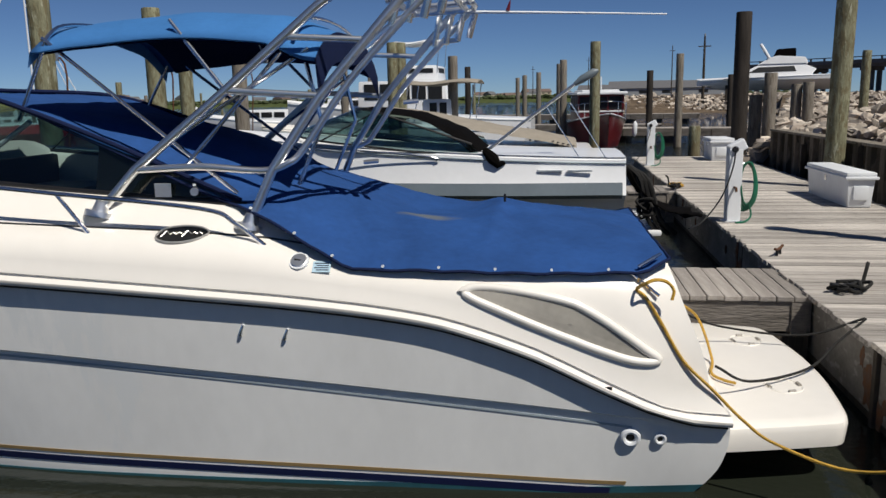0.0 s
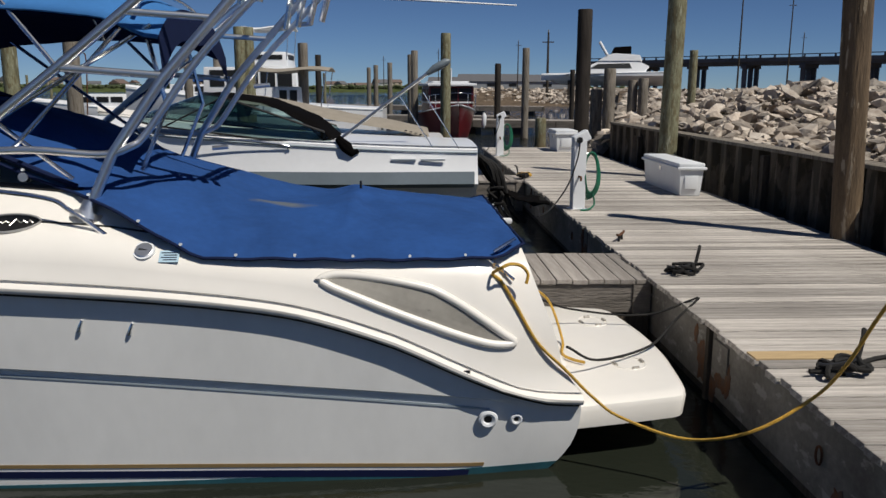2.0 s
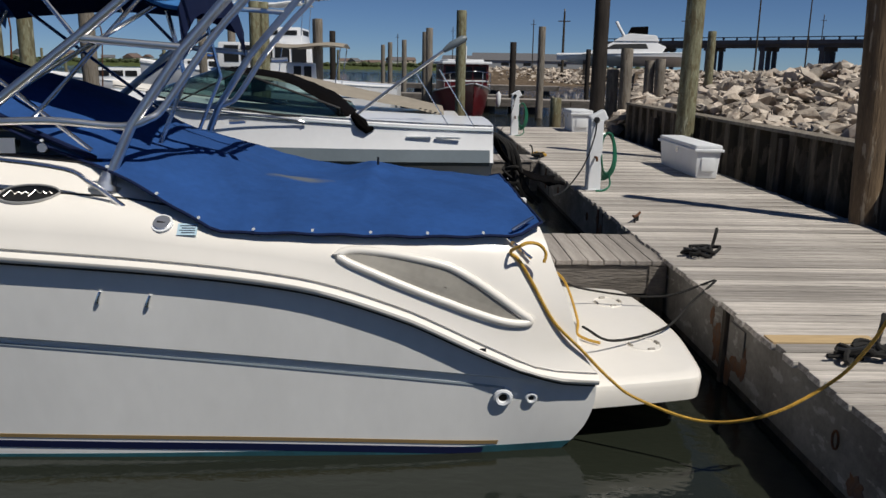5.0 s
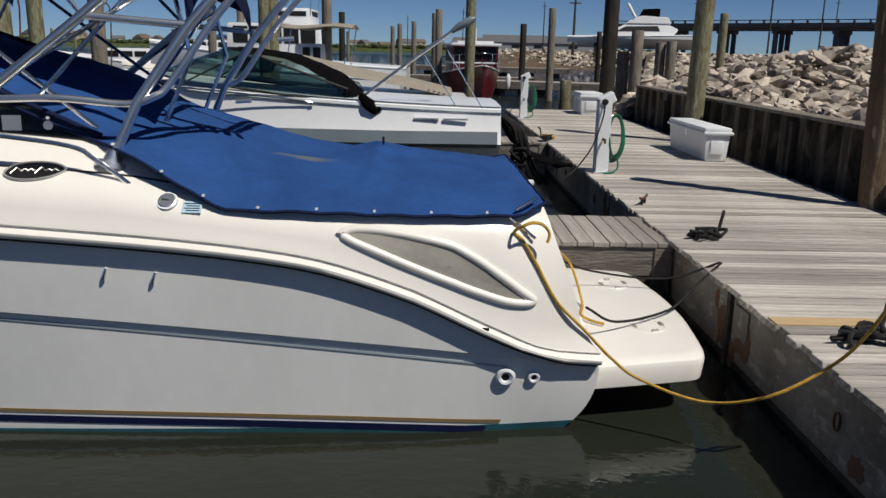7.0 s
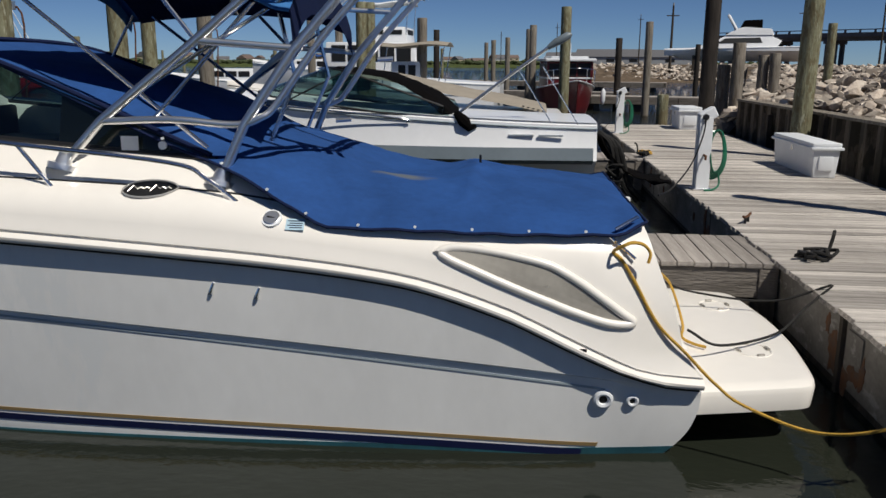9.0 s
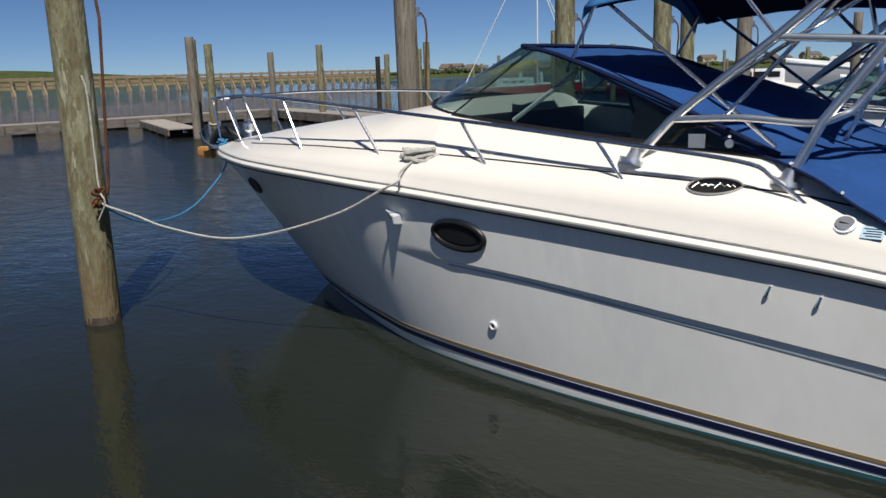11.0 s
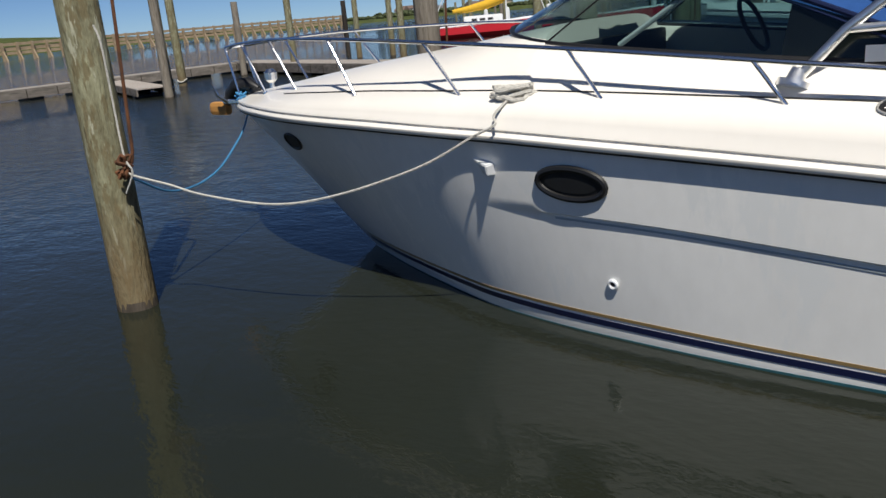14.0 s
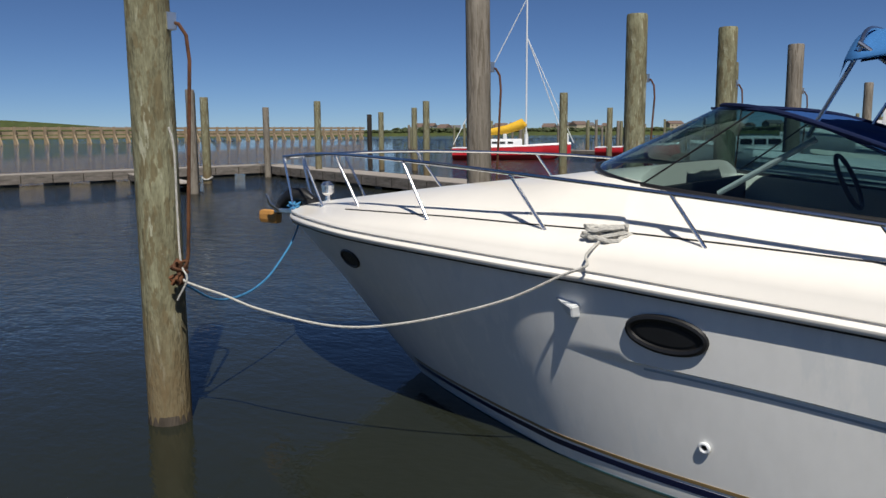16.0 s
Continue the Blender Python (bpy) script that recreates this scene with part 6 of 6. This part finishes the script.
def bridge():
    e = thing("road_bridge", pose(55, 150, 0, 0, 0, -38), "long dark road bridge on many piers", "bridge")
    part("deck", boxm(-40, 120, -4, 4, 7.0, 7.75, .1), CONCRETE, e, "weathered concrete bridge deck")
    part("girder", boxm(-40, 120, -3.2, 3.2, 6.5, 7.0), CONCRETE, e)
    part("parapet", boxm(-40, 120, -4.2, -3.95, 8.15, 8.3), CONCRETE, e, "rail of the bridge")
    for i in range(64):
        part("rail_post", boxm(-39.5 + i * 2.5, -39.2 + i * 2.5, -4.2, -3.95, 7.7, 8.2), CONCRETE, e)
    for i in range(16):
        x = -38 + i * 10.2
        part("pier_cap", boxm(x - .5, x + .5, -3.8, 3.8, 5.9, 6.5), CONCRETE, e)
        for y in (-3.0, 0, 3.0):
            part("pier", boxm(x - .35, x + .35, y - .35, y + .35, 0, 5.95), CONCRETE, e)
    return e


bridge()


def lamp_post(x, y, h, label="tall dark timber utility pole"):
    e = thing("utility_pole", pose(x, y, 1.8), label, "utility pole", group="utility poles")
    part("pole", tubem([(0, 0, 0), (0, 0, h)], .12, 8, radii=[.15, .09]), DARKTIMBER, e)
    part("cross_arm", boxm(-.6, .6, -.05, .05, h - 1.0, h - .9), DARKTIMBER, e)
    part("insulator", tubem([(0, 0, h - .1), (0, 0, h + .25)], .07, 6), GREYV, e)


for b, d, h in ((-4.32, 85, 6.0), (-16.8, 130, 15.5), (-19.8, 150, 15), (-12.3, 120, 8), (-2.3, 190, 11), (3.2, 230, 11), (7.0, 260, 10), (-20.6, 190, 12)):
    lamp_post(.2 - d * math.sin(radians(b)), d * math.cos(radians(b)), h)


def house(x, y, w, d, h, rot, wall, roof, label):
    e = thing("waterfront_house", pose(x, y, 2.0, 0, 0, rot), label, "house", group="waterfront houses")
    part("wall", boxm(-w / 2, w / 2, -d / 2, d / 2, 0, h), wall, e)
    bm = bmesh.new()
    o = .4
    A = [bm.verts.new(p) for p in ((-w / 2 - o, -d / 2 - o, h), (w / 2 + o, -d / 2 - o, h), (w / 2 + o, d / 2 + o, h), (-w / 2 - o, d / 2 + o, h), (-w / 2 - o, 0, h + d * .32), (w / 2 + o, 0, h + d * .32))]
    for f in ((0, 1, 5, 4), (3, 4, 5, 2), (0, 4, 3), (1, 2, 5), (0, 3, 2, 1)):
        bm.faces.new([A[i] for i in f])
    part("roof", bm, roof, e)
    for i in range(3):
        for k in range(max(1, int(h / 2.8))):
            part("window", boxm(-w / 2 + (i + .35) * w / 3, -w / 2 + (i + .7) * w / 3, -d / 2 - .05, -d / 2 + .02, 1 + 2.7 * k, 2.2 + 2.7 * k), DARKIN, e)


WALLS = [material("house_wall_" + n, c, .8, vary=.08) for n, c in (("white", (.6, .6, .57)), ("tan", (.42, .36, .27)), ("grey", (.34, .36, .38)), ("pink", (.5, .36, .30)))]
ROOFS = [material("house_roof_" + n, c, .9, vary=.2) for n, c in (("grey", (.14, .14, .15)), ("brown", (.17, .12, .10)))]
rnd = random.Random(31)
for i in range(60):
    b = radians(rnd.uniform(-4, 46))
    d = rnd.uniform(720, 1050)
    house(-d * math.sin(b), d * math.cos(b), rnd.uniform(9, 18), rnd.uniform(8, 12), rnd.uniform(3, 6), rnd.uniform(0, 90), rnd.choice(WALLS), rnd.choice(ROOFS), "distant small waterfront house with pitched roof")
for x, y, w in ((3, 330, 26), (26, 340, 30), (-16, 420, 24)):
    house(x, y, w, 9, 3.0, -6, WALLS[2], ROOFS[0], "low grey boatyard shed with pitched roof")


def far_shore():
    bm = bmesh.new()
    rows = []
    for z, off in ((-.5, -14), (.7, 0), (1.3, 12), (2.0, 120), (2.4, 900)):
        row = []
        for i in range(121):
            b = radians(-12 + i * 1.0)
            d = 400 + off + 26 * noise.noise(Vector((i * .16, 0, 0)))
            row.append((-d * math.sin(b), d * math.cos(b), z + (9 * smoothstep(58, 76, -12 + i) if off > 100 else 0)))
        rows.append(row)
    grid(bm, rows)
    return alone("far_marsh_shore", bm, MARSH, "low green marsh shore across the water", "ground", True, kind="structure")


far_shore()
LEAF = material("far_foliage", (.09, .11, .055), .95, vary=.35, scale=.4, spec=.1)
rnd = random.Random(41)
b0 = bmesh.new()
bmesh.ops.create_icosphere(b0, subdivisions=1, radius=1)
bv, bf = np.array([v.co[:] for v in b0.verts]), np.array([[v.index for v in f.verts] for f in b0.faces])
b0.free()
TV, TF = [], []
for i in range(4200):
    bdeg = rnd.uniform(-10, 96)
    b = radians(bdeg)
    d = rnd.uniform(430, 640)
    dens = .55 + 1.1 * noise.noise(Vector((bdeg * .10, 3, 0)))
    if bdeg > 48:
        dens *= .35
    if dens < .12:
        continue
    r = rnd.uniform(.6, 1.5)
    jig = bv * (1 + .3 * np.array([[noise.noise(Vector(q) * 2 + Vector((i, 0, 0)))] for q in bv]))
    TF.append(bf + len(TV) * len(bv))
    TV.append(jig * (r * 1.5, r * 1.5, r * .8) + (-d * math.sin(b), d * math.cos(b), 2.0 + rnd.random() ** 1.5 * 2.2 * dens))
me = bpy.data.meshes.new("far_trees")
me.from_pydata(np.concatenate(TV).tolist(), [], np.concatenate(TF).tolist())
me.materials.append(LEAF)
tagged(new("far_trees", me), "distant scrub and low trees along the marsh", "trees", kind="stuff")

# timber breakwater across the channel
JET = material("breakwater_timber", (.40, .31, .21), .9, vary=.2, scale=.5, spec=.1)
jetty = thing("timber_breakwater", Matrix(), "long tan timber breakwater on braced posts", "breakwater")
J0, J1 = Vector((-176, -70, 0)), Vector((-209, 176, 0))
dj = (J1 - J0)
LJ = dj.length
mj = pose(J0.x, J0.y, 0, 0, 0, math.degrees(math.atan2(dj.y, dj.x)))
jetty.matrix_world = mj
part("top_beam", boxm(0, LJ, -.5, .5, 3.2, 3.8), JET, jetty, "tan top beam")
part("mid_beam", boxm(0, LJ, -.3, .3, 2.1, 2.9), JET, jetty)
part("low_beam", boxm(0, LJ, -.2, .3, 1.3, 1.9), JET, jetty)
post_me = brace_me = None
for i in range(int(LJ / 3.4)):
    x = i * 3.4 + 1
    for nm, args in (("post", ((-.25, .25, -1.0, -.5, -.5, 3.9), None)), ("brace", ((-.18, .18, -.2, .2, 0, 3.4), pose(0, -1.9, .0, -28, 0, 0)))):
        if nm == "post":
            if post_me is None:
                ob = part(nm, boxm(*args[0]), JET, jetty)
                post_me = ob.data
            else:
                ob = new(nm, post_me)
                ob.parent = jetty
        else:
            if brace_me is None:
                ob = part(nm, boxm(*args[0], m=args[1]), JET, jetty)
                brace_me = ob.data
            else:
                ob = new(nm, brace_me)
                ob.parent = jetty
        ob.location = (x, 0, 0)

# ---------- dock planks, piece by piece ----------
rnd = random.Random(13)
plank_me = []
for k in range(5):
    b = bmesh.new()
    box(b, rnd.uniform(-.035, -.02), DW + rnd.uniform(-.02, .03), 0, .134, -.042, 0, .006)
    ob = part("plank", b, PLANK, dock)
    plank_me.append(ob.data)
    ob.location = (0, D0 + k * .146, DZ + rnd.uniform(-.004, .004))
for i in range(5, int((D1 - D0) / .146)):
    y = D0 + i * .146
    me = plank_me[rnd.randrange(5)]
    ob = new("plank", me)
    ob.parent = dock
    ob.location = (rnd.uniform(-.012, .012), y, DZ + rnd.uniform(-.004, .005))
    ob.rotation_euler = (rnd.uniform(-.012, .012), 0, rnd.uniform(-.0015, .0015))
    if i == int((-2.08 - D0) / .146):
        b = bmesh.new()
        box(b, -.03, .62, 0, .139, -.042, .003, .005)
        o2 = part("new_plank", b, NEWPLANK, dock, "new yellow pine repair plank")
        o2.location = (0, y, DZ + .006)
